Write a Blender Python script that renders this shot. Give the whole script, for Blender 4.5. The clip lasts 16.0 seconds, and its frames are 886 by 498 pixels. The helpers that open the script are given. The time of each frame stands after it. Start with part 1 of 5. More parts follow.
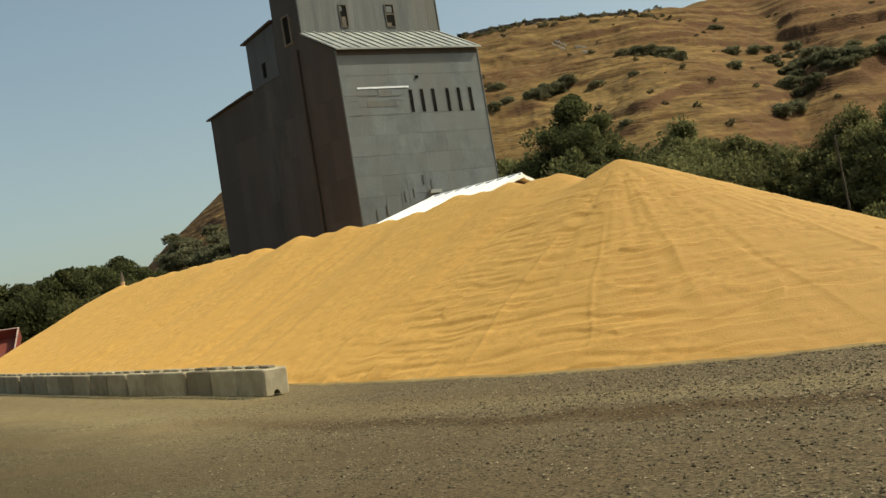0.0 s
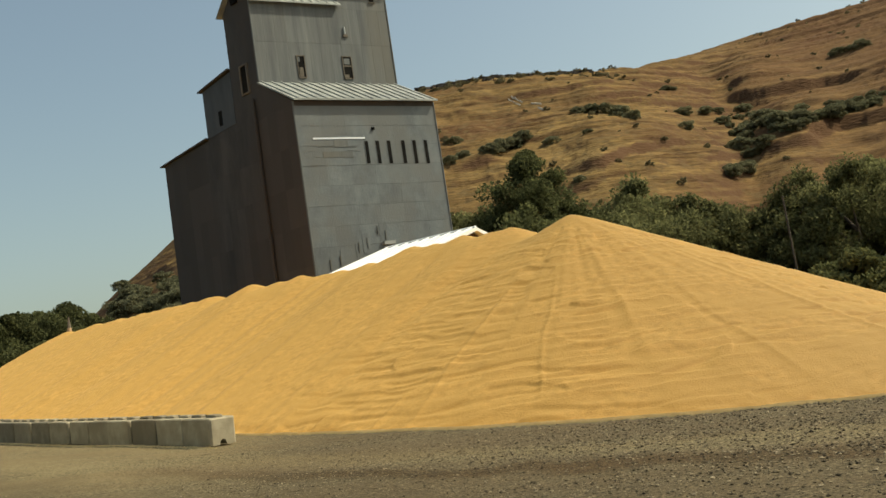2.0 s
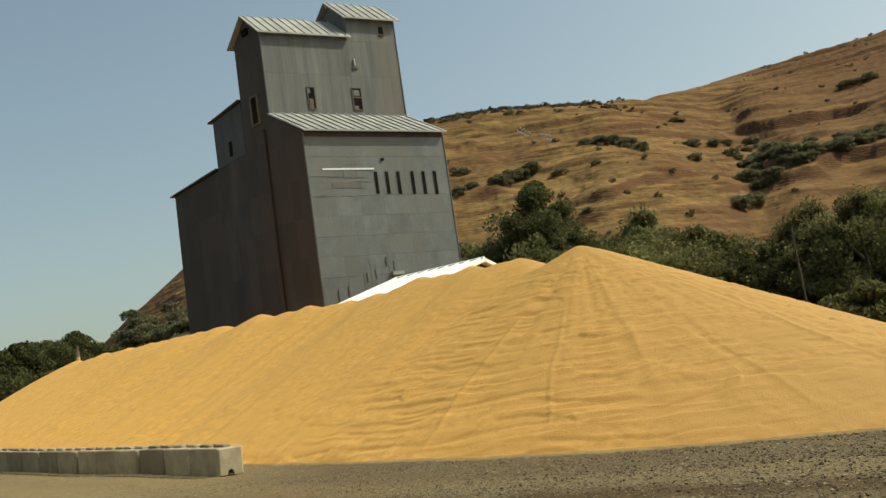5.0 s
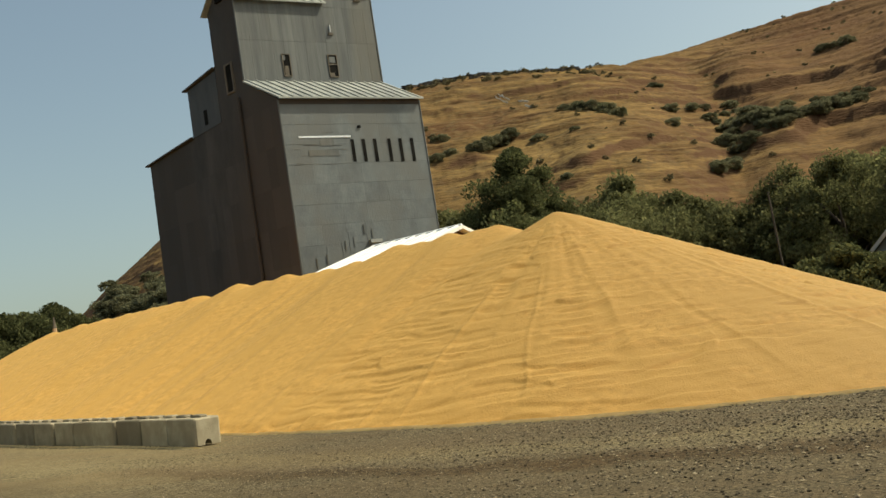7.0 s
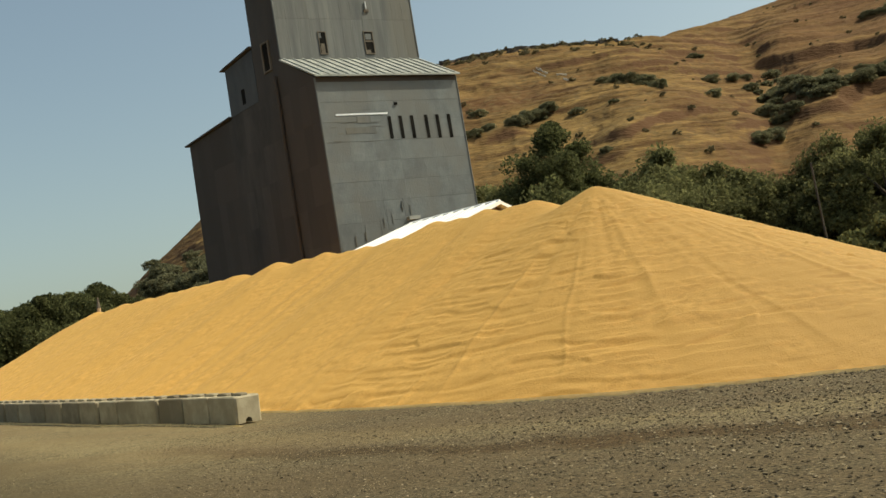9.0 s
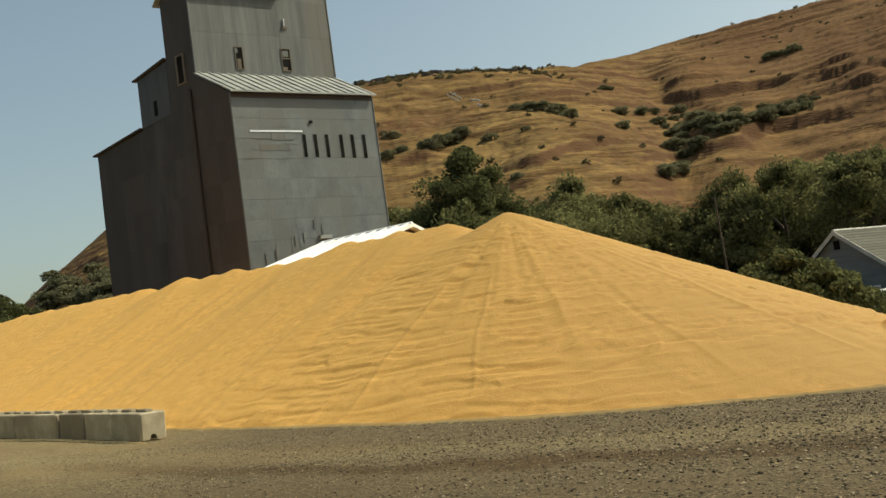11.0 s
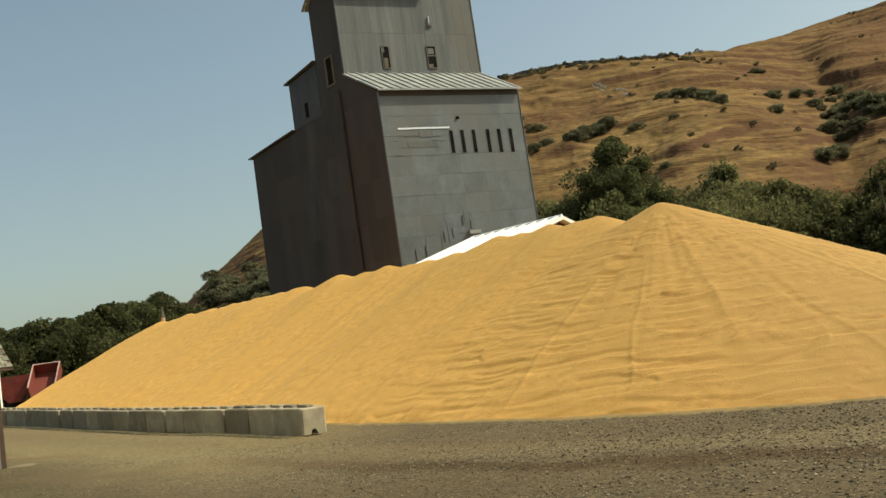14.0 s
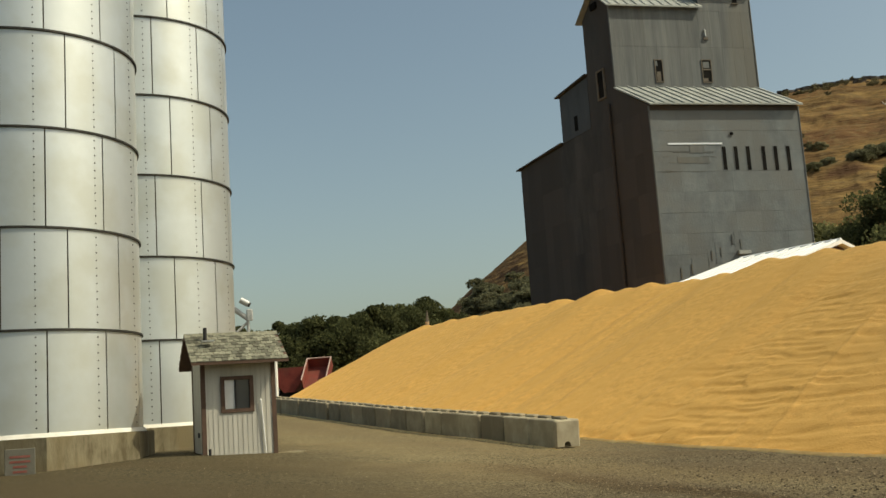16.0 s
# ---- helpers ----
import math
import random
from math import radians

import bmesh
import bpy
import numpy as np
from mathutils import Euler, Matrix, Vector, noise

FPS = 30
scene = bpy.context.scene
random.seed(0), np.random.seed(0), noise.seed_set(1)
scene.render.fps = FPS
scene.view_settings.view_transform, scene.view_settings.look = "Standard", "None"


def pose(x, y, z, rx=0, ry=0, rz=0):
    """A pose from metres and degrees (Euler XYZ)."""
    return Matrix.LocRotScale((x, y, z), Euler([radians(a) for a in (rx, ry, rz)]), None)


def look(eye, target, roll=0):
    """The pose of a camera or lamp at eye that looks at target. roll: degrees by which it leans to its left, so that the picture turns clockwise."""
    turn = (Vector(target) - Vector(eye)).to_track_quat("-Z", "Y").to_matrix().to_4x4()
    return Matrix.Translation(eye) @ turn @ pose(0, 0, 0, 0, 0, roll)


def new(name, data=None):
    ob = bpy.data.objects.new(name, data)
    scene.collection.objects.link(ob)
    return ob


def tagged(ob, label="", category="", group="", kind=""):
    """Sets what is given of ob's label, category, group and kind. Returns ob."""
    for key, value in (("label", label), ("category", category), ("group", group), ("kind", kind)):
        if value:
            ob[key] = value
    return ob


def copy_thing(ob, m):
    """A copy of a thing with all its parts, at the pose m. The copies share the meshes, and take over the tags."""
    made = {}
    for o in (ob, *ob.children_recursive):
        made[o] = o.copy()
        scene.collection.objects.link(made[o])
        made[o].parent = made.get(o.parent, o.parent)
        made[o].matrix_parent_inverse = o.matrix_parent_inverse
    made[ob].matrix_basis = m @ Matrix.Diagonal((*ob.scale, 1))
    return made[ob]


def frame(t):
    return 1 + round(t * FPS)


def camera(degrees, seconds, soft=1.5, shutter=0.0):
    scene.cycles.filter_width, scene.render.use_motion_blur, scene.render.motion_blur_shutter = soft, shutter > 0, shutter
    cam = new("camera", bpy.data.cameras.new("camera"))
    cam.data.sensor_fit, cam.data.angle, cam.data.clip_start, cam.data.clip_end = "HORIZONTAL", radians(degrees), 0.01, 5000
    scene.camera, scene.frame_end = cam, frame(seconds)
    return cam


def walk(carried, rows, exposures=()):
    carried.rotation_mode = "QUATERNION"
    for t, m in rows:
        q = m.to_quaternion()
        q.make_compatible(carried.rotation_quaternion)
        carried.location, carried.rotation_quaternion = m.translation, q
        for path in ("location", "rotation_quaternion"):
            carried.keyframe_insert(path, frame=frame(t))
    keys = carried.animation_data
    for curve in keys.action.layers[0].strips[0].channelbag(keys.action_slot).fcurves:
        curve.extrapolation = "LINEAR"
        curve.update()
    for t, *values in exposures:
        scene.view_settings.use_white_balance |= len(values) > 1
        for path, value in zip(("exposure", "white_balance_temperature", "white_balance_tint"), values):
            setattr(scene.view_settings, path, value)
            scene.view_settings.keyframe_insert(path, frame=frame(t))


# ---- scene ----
# camera: seconds, x, y, z, yaw, pitch, roll
PATH = [
    (0.0, -0.033, 0.048, 2.228, 0.194, 3.934, 9.333),
    (0.5, 0.036, 0.085, 2.206, -1.229, 5.252, 9.484),
    (1.0, -0.009, 0.019, 2.210, -1.434, 5.616, 9.061),
    (1.5, -0.001, 0.049, 2.212, -1.850, 5.556, 8.940),
    (2.0, 0.003, -0.017, 2.193, -2.397, 6.335, 8.437),
    (2.5, -0.013, -0.023, 2.204, -2.559, 6.736, 8.062),
    (3.0, -0.022, -0.057, 2.205, -2.330, 6.850, 7.495),
    (3.5, -0.011, -0.008, 2.198, -2.264, 7.118, 7.406),
    (4.0, -0.017, -0.121, 2.179, -2.894, 7.443, 7.369),
    (4.2, -0.017, -0.121, 2.179, -2.588, 7.560, 7.636),
    (6.5, 0.029, 0.025, 2.158, -2.007, 8.611, 8.742),
    (7.0, 0.106, 0.018, 2.179, -2.981, 6.140, 8.861),
    (7.5, 0.212, 0.101, 2.183, -1.163, 7.148, 9.055),
    (8.0, 0.266, 0.087, 2.194, -1.378, 5.396, 9.307),
    (8.2, 0.266, 0.087, 2.194, -0.495, 5.227, 9.531),
    (10.3, 0.074, 0.069, 2.230, -3.158, 5.007, 8.056),
    (10.5, 0.074, 0.069, 2.230, -4.489, 4.555, 8.392),
    (11.0, 0.039, -0.097, 2.226, -5.870, 5.563, 7.938),
    (11.5, 0.013, -0.079, 2.202, -5.434, 5.325, 7.190),
    (12.0, 0.052, -0.121, 2.240, -5.442, 4.438, 7.296),
    (12.5, 0.076, -0.082, 2.212, -6.449, 5.219, 7.745),
    (13.0, 0.046, -0.106, 2.244, -6.278, 5.585, 7.933),
    (13.5, -0.060, -0.030, 2.214, -3.385, 6.256, 8.145),
    (14.0, -0.098, 0.087, 2.279, 2.147, 6.366, 8.351),
    (14.5, -0.131, -0.079, 2.346, 7.833, 9.310, 7.204),
    (15.0, -0.110, 0.050, 2.248, 13.149, 9.417, 5.350),
    (15.5, -0.015, 0.116, 2.224, 15.906, 8.795, 4.275),
    (16.0, -0.068, 0.122, 2.250, 15.800, 8.544, 3.828),
]
cam = camera(45.0, 16.0, soft=1.5)
walk(cam, [(t, pose(x, y, z, 90 + p, r, w)) for t, x, y, z, w, p, r in PATH],
     exposures=[(0.0, 0.05, 7550, 1.8), (13.5, 0.05, 7550, 1.8), (15.5, 0.22, 7550, 1.8), (16.0, -0.16, 7550, 1.8)])

# light: clear hazy summer sky, high sun from the right
SUN_EL, SUN_AZ = 48.5, 85.0
world = bpy.data.worlds.new("sky")
scene.world = world
world.use_nodes = True
wn = world.node_tree
sky = wn.nodes.new("ShaderNodeTexSky")
sky.sky_type = 'NISHITA'
sky.sun_disc = False
sky.sun_elevation, sky.sun_rotation = radians(SUN_EL), radians(SUN_AZ)
sky.air_density, sky.dust_density, sky.ozone_density = 1.0, 3.2, 0.0
haze = wn.nodes.new("ShaderNodeMix")
haze.data_type, haze.blend_type = 'RGBA', 'MULTIPLY'
haze.inputs["Factor"].default_value = 1.0
haze.inputs["B"].default_value = (0.98, 1.02, 1.0, 1)
wn.links.new(sky.outputs[0], haze.inputs["A"])
wn.links.new(haze.outputs["Result"], wn.nodes["Background"].inputs[0])
wn.nodes["Background"].inputs[1].default_value = 0.14
sun_data = bpy.data.lights.new("sun", 'SUN')
sun_data.energy, sun_data.angle, sun_data.color = 4.0, radians(0.5), (1.0, 0.95, 0.86)
sun = new("sun", sun_data)
sun_dir = Vector((math.sin(radians(SUN_AZ)) * math.cos(radians(SUN_EL)), math.cos(radians(SUN_AZ)) * math.cos(radians(SUN_EL)), math.sin(radians(SUN_EL))))
sun.matrix_world = look(sun_dir * 100, (0, 0, 0))


# ---------- materials ----------
def material(name, c1, c2, scale=1.0, rough=0.8, metal=0.0, bump=0.0, bump_scale=40.0, stretch=(1, 1, 1), turn=0.0,
             c3=None, scale3=0.15, per_object=0.0, per_island=0.0, stretch3=None, spec=0.3, detail=6.0, lo=0.35, hi=0.65):
    """Two colours mixed by noise, a third in large patches, fine relief, and a change of value from piece to piece."""
    m = bpy.data.materials.new(name)
    m.use_nodes = True
    nt, b = m.node_tree, m.node_tree.nodes["Principled BSDF"]
    N, L = nt.nodes.new, nt.links.new
    b.inputs["Roughness"].default_value, b.inputs["Metallic"].default_value = rough, metal
    b.inputs["Specular IOR Level"].default_value = spec
    mp = N("ShaderNodeMapping")
    geo = N("ShaderNodeNewGeometry")
    L(geo.outputs["Position"], mp.inputs[0])
    mp.inputs["Scale"].default_value = stretch
    mp.inputs["Rotation"].default_value = (0, 0, turn)
    n1, r1 = N("ShaderNodeTexNoise"), N("ShaderNodeValToRGB")
    n1.inputs["Scale"].default_value, n1.inputs["Detail"].default_value = scale, detail
    n1.inputs["Roughness"].default_value = 0.65
    L(mp.outputs[0], n1.inputs["Vector"])
    L(n1.outputs[0], r1.inputs[0])
    r1.color_ramp.elements[0].position, r1.color_ramp.elements[1].position = lo, hi
    r1.color_ramp.elements[0].color, r1.color_ramp.elements[1].color = (*c1, 1), (*c2, 1)
    out = r1.outputs[0]
    if c3:
        n3, r3, mx = N("ShaderNodeTexNoise"), N("ShaderNodeValToRGB"), N("ShaderNodeMix")
        n3.inputs["Scale"].default_value, n3.inputs["Detail"].default_value = scale3, 4
        mp3 = N("ShaderNodeMapping")
        mp3.inputs["Scale"].default_value = stretch3 or (1, 1, 1)
        mp3.inputs["Rotation"].default_value = (0, 0, 0.12 if stretch3 else 0)
        L(mp.outputs[0], mp3.inputs[0])
        L(mp3.outputs[0], n3.inputs["Vector"])
        L(n3.outputs[0], r3.inputs[0])
        r3.color_ramp.elements[0].position, r3.color_ramp.elements[1].position = 0.45, 0.62
        mx.data_type = 'RGBA'
        L(r3.outputs[0], mx.inputs["Factor"])
        L(out, mx.inputs["A"])
        mx.inputs["B"].default_value = (*c3, 1)
        out = mx.outputs["Result"]
    for amount, node, socket in ((per_object, "ShaderNodeObjectInfo", "Random"), (per_island, "ShaderNodeNewGeometry", "Random Per Island")):
        if amount:
            src, rng, hs = N(node), N("ShaderNodeMapRange"), N("ShaderNodeHueSaturation")
            rng.inputs["To Min"].default_value, rng.inputs["To Max"].default_value = 1 - amount, 1 + amount
            L(src.outputs[socket], rng.inputs["Value"])
            L(rng.outputs[0], hs.inputs["Value"])
            L(out, hs.inputs["Color"])
            out = hs.outputs[0]
    L(out, b.inputs["Base Color"])
    if bump:
        nb, bp = N("ShaderNodeTexNoise"), N("ShaderNodeBump")
        nb.inputs["Scale"].default_value, nb.inputs["Detail"].default_value = bump_scale, 5
        L(mp.outputs[0], nb.inputs["Vector"])
        L(nb.outputs[0], bp.inputs["Height"])
        bp.inputs["Strength"].default_value, bp.inputs["Distance"].default_value = 0.8, bump
        L(bp.outputs[0], b.inputs["Normal"])
    return m


def leafy(name, c1, c2, scale, **more):
    """Leaves let some of the light through."""
    m = material(name, c1, c2, scale, 0.8, spec=0.05, per_island=0.35, **more)
    nt, b = m.node_tree, m.node_tree.nodes["Principled BSDF"]
    tr, mix = nt.nodes.new("ShaderNodeBsdfTranslucent"), nt.nodes.new("ShaderNodeMixShader")
    nt.links.new(b.inputs["Base Color"].links[0].from_socket, tr.inputs["Color"])
    mix.inputs[0].default_value = 0.48
    nt.links.new(b.outputs[0], mix.inputs[1])
    nt.links.new(tr.outputs[0], mix.inputs[2])
    nt.links.new(mix.outputs[0], nt.nodes["Material Output"].inputs["Surface"])
    return m


def glass(name, tint, rough=0.05):
    m = bpy.data.materials.new(name)
    m.use_nodes = True
    b = m.node_tree.nodes["Principled BSDF"]
    b.inputs["Base Color"].default_value = (*tint, 1)
    b.inputs["Roughness"].default_value = rough
    b.inputs["Specular IOR Level"].default_value = 0.8
    return m


M_GRAVEL = material("gravel", (0.036, 0.029, 0.018), (0.185, 0.152, 0.09), 14.0, 0.95, bump=0.035, bump_scale=26, stretch3=(0.06, 1.0, 1.0), lo=0.32, hi=0.68, c3=(0.11, 0.086, 0.05), scale3=0.8, spec=0.1)
# wide tone spread: mixed stone, plus shaded sides and highlights painted in
M_STONE = material("crushed_stone", (0.09, 0.072, 0.046), (0.235, 0.192, 0.125), 3.0, 0.9, per_island=0.85, spec=0.15)
M_WHEAT = material("wheat", (0.6, 0.344, 0.094), (0.74, 0.442, 0.13), 3.5, 0.75, bump=0.02, bump_scale=18, c3=(0.66, 0.388, 0.11), scale3=0.5, spec=0.15, detail=10)
M_WHEAT.node_tree.nodes["Principled BSDF"].inputs["Diffuse Roughness"].default_value = 1.0
M_SPILL = material("pale_chaff", (0.62, 0.46, 0.22), (0.76, 0.6, 0.32), 3.0, 0.85)
M_CONCRETE = material("cast_concrete", (0.25, 0.215, 0.145), (0.37, 0.325, 0.23), 2.2, 0.9, bump=0.01, bump_scale=30, per_object=0.32, c3=(0.26, 0.22, 0.15), scale3=0.9, spec=0.2)
M_CONC_OLD = material("stained_concrete", (0.105, 0.085, 0.048), (0.235, 0.205, 0.135), 2.0, 0.92, bump=0.012, bump_scale=25, stretch=(1.6, 1.6, 0.5), c3=(0.19, 0.155, 0.09), scale3=0.7, spec=0.2)
M_CONC_PALE = material("pale_grout", (0.62, 0.6, 0.53), (0.74, 0.72, 0.65), 3.0, 0.85)
M_ZINC = material("bright_galvanized_steel", (0.51, 0.545, 0.54), (0.59, 0.625, 0.62), 0.9, 0.4, 0.6, bump=0.004, bump_scale=3, per_object=0.06, spec=0.5, lo=0.2, hi=0.8, c3=(0.5, 0.52, 0.485), scale3=0.7)
M_ZINC_DARK = material("dark_lap_steel", (0.018, 0.018, 0.016), (0.05, 0.047, 0.04), 4.0, 0.6, 0.4)
M_SEAM = material("rusty_sealant", (0.07, 0.06, 0.045), (0.18, 0.15, 0.1), 3.0, 0.8)
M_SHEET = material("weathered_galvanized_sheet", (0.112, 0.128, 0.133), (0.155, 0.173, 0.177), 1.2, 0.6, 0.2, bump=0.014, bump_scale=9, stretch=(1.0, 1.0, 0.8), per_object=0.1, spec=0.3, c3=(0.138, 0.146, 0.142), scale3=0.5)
M_SHEET_OLD = material("oxidised_sheet", (0.1, 0.11, 0.112), (0.165, 0.173, 0.168), 1.0, 0.7, 0.2, bump=0.015, bump_scale=10, stretch=(1.3, 1.3, 0.12), per_object=0.1, c3=(0.14, 0.138, 0.122), scale3=0.3)
# rust brown, with the side wall's shade put into the dark tone
M_SHEET_SIDE = material("rust_and_shade_sheet", (0.055, 0.05, 0.047), (0.085, 0.077, 0.07), 0.8, 0.8, 0.1, bump=0.012, bump_scale=10, stretch=(1, 1, 0.3), per_object=0.12, c3=(0.07, 0.058, 0.05), scale3=0.2)
# darker sheet copy: the rear bay's bluish shade is in its colour
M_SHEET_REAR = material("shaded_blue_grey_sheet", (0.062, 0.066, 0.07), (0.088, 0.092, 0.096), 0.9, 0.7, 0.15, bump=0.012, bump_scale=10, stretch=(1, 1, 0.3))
M_ROOF = material("ribbed_galvanized_roof", (0.22, 0.235, 0.22), (0.33, 0.345, 0.32), 0.9, 0.6, 0.2, per_object=0.08, bump=0.005)
M_BRIGHT = material("new_zinc_flashing", (0.75, 0.76, 0.76), (0.82, 0.83, 0.83), 2.0, 0.3, 0.5)
M_WHITE_ROOF = material("white_painted_roof", (0.74, 0.75, 0.74), (0.82, 0.83, 0.82), 0.8, 0.5, per_object=0.04)
M_DARK = material("dark_interior", (0.008, 0.008, 0.008), (0.018, 0.017, 0.015), 1.0, 0.95, spec=0.05)
M_OLDWOOD = material("weathered_wood", (0.09, 0.075, 0.06), (0.19, 0.165, 0.13), 3.0, 0.9, stretch=(4, 4, 0.5), bump=0.006)
M_BROWN = material("brown_trim_paint", (0.075, 0.045, 0.03), (0.11, 0.065, 0.045), 3.0, 0.7)
M_SIDING = material("cream_painted_siding", (0.43, 0.41, 0.355), (0.53, 0.51, 0.445), 1.8, 0.7, stretch=(3, 3, 0.4), per_object=0.04)
M_SHINGLE = material("asphalt_shingle", (0.1, 0.1, 0.075), (0.21, 0.205, 0.155), 9.0, 0.95, bump=0.006, bump_scale=60, per_object=0.5, spec=0.1)
M_WHITE = material("white_paint", (0.7, 0.7, 0.67), (0.8, 0.8, 0.77), 3.0, 0.6)
M_BLACK = material("black_plastic", (0.012, 0.012, 0.012), (0.03, 0.03, 0.03), 4.0, 0.6)
M_RED = material("faded_red_paint", (0.17, 0.03, 0.022), (0.25, 0.05, 0.035), 1.5, 0.6, c3=(0.17, 0.05, 0.035), scale3=0.8)
M_TYRE = material("tyre_rubber", (0.02, 0.02, 0.02), (0.04, 0.04, 0.038), 5.0, 0.9)
M_STEEL = material("grey_machine_steel", (0.35, 0.36, 0.36), (0.52, 0.53, 0.52), 2.0, 0.45, 0.4)
M_SIGN = material("grey_sign_face", (0.115, 0.11, 0.085), (0.155, 0.147, 0.118), 3.0, 0.7)
M_SIGN_RED = material("red_sign_ink", (0.2, 0.06, 0.045), (0.24, 0.09, 0.07), 4.0, 0.6)
# grey clapboard, darkened and blued in colour for the shade of the trees
M_HOUSE = material("tree_shaded_clapboard", (0.15, 0.165, 0.172), (0.2, 0.215, 0.222), 1.0, 0.75, stretch=(0.6, 0.6, 6))
M_BARGE = material("weathered_trim_paint", (0.36, 0.36, 0.33), (0.5, 0.5, 0.46), 2.0, 0.8)
M_HOUSE_ROOF = material("grey_green_shingle_roof", (0.075, 0.08, 0.064), (0.12, 0.123, 0.098), 3.0, 0.95, per_object=0.12, c3=(0.094, 0.096, 0.076), scale3=0.5)
M_BARK = material("bark", (0.05, 0.038, 0.028), (0.12, 0.095, 0.07), 4.0, 0.95, stretch=(3, 3, 0.5), bump=0.02, bump_scale=12)
M_LEAF_FAR = leafy("distant_green_leaves", (0.062, 0.07, 0.03), (0.115, 0.122, 0.053), 0.5, per_object=0.2)
M_LEAF = leafy("green_leaves", (0.085, 0.093, 0.04), (0.15, 0.157, 0.068), 0.5, per_object=0.2)
M_LEAF_GREY = leafy("willow_leaves", (0.11, 0.115, 0.05), (0.195, 0.192, 0.084), 0.5, per_object=0.2)
# hillside leaves: distance haze is put into these paler, greyer colours
M_LEAF_HAZY = leafy("hazy_shrub_leaves", (0.14, 0.125, 0.07), (0.22, 0.19, 0.11), 0.4, per_object=0.25)
M_LEAF_HILL = leafy("hazy_sage_leaves", (0.13, 0.132, 0.075), (0.2, 0.195, 0.115), 0.4, per_object=0.2)
M_LETTER = material("whitewashed_rock", (0.45, 0.42, 0.36), (0.6, 0.57, 0.5), 1.0, 0.9)
M_BASALT = material("dark_rimrock", (0.05, 0.042, 0.035), (0.12, 0.1, 0.08), 0.3, 0.95, per_island=0.4)
M_RIM = material("faded_pink_rim", (0.36, 0.24, 0.2), (0.5, 0.36, 0.31), 2.0, 0.7)
M_MARKER = material("faded_orange_paint", (0.5, 0.33, 0.19), (0.62, 0.45, 0.28), 2.0, 0.8)
M_FENCE_DARK = material("dark_green_mesh", (0.015, 0.02, 0.015), (0.03, 0.038, 0.028), 3.0, 0.9)


def wheel_tracks(m):
    """Single stones told apart by value, a dark wheel band and a pale dusty one along the heap."""
    nt, b = m.node_tree, m.node_tree.nodes["Principled BSDF"]
    N, L = nt.nodes.new, nt.links.new

    def calc(op, a, c):
        k = N("ShaderNodeMath")
        k.operation = op
        for i, v in enumerate((a, c)):
            if isinstance(v, float):
                k.inputs[i].default_value = v
            else:
                L(v, k.inputs[i])
        return k.outputs[0]

    geo, sep, wob, vor = N("ShaderNodeNewGeometry"), N("ShaderNodeSeparateXYZ"), N("ShaderNodeTexNoise"), N("ShaderNodeTexVoronoi")
    L(geo.outputs["Position"], sep.inputs[0])
    L(geo.outputs["Position"], wob.inputs["Vector"])
    L(geo.outputs["Position"], vor.inputs["Vector"])
    wob.inputs["Scale"].default_value, wob.inputs["Detail"].default_value = 0.9, 6
    x, y = sep.outputs[0], sep.outputs[1]
    curve = calc('MULTIPLY', x, calc('ADD', calc('MULTIPLY', x, 0.03), -0.62))
    off = calc('ADD', calc('SUBTRACT', calc('SUBTRACT', y, curve), 18.85), calc('MULTIPLY', calc('SUBTRACT', wob.outputs[0], 0.5), 2.6))
    band, ramp = N("ShaderNodeMapRange"), N("ShaderNodeValToRGB")
    L(off, band.inputs["Value"])
    band.inputs["From Min"].default_value, band.inputs["From Max"].default_value = -5.0, 5.0
    L(band.outputs[0], ramp.inputs[0])
    el = ramp.color_ramp.elements
    el[0].position, el[0].color = 0.0, (0.8, 0.78, 0.77, 1)
    el[1].position, el[1].color = 1.0, (0.95, 0.93, 0.93, 1)
    for p, c in ((0.4, (0.92, 0.91, 0.9)), (0.46, (0.6, 0.52, 0.45)), (0.54, (0.6, 0.52, 0.45)), (0.6, (1.0, 0.98, 0.96)), (0.67, (1.25, 1.24, 1.18)), (0.8, (1.25, 1.23, 1.15)), (0.92, (1.0, 0.98, 0.96))):
        e = el.new(p)
        e.color = (*c, 1)
    vor.inputs["Scale"].default_value = 27.0
    # packed dirt to the west, loose stones to the east
    loose = N("ShaderNodeMapRange")
    L(x, loose.inputs["Value"])
    loose.inputs["From Min"].default_value, loose.inputs["From Max"].default_value = -9.0, 1.5
    loose.inputs["To Min"].default_value = 0.15
    hue = N("ShaderNodeSeparateColor")
    L(vor.outputs["Color"], hue.inputs[0])
    spk = N("ShaderNodeValToRGB")
    L(hue.outputs[0], spk.inputs[0])
    e2 = spk.color_ramp.elements
    e2[0].position, e2[0].color = 0.08, (0.4, 0.39, 0.38, 1)
    e2[1].position, e2[1].color = 0.97, (1.75, 1.72, 1.68, 1)
    for p, c in ((0.28, 0.95), (0.75, 1.12)):
        e2.new(p).color = (c, c, c, 1)
    out = b.inputs["Base Color"].links[0].from_socket
    # pale trodden dust in front of the block row, darker dirt towards the silos
    lane, dust, west = N("ShaderNodeVectorMath"), N("ShaderNodeValToRGB"), N("ShaderNodeMapRange")
    lane.operation = 'DOT_PRODUCT'
    lane.inputs[1].default_value = (0.775, 0.632, 0)
    L(geo.outputs["Position"], lane.inputs[0])
    span = N("ShaderNodeMapRange")
    L(calc('ADD', lane.outputs["Value"], calc('MULTIPLY', wob.outputs[0], 3.0)), span.inputs["Value"])
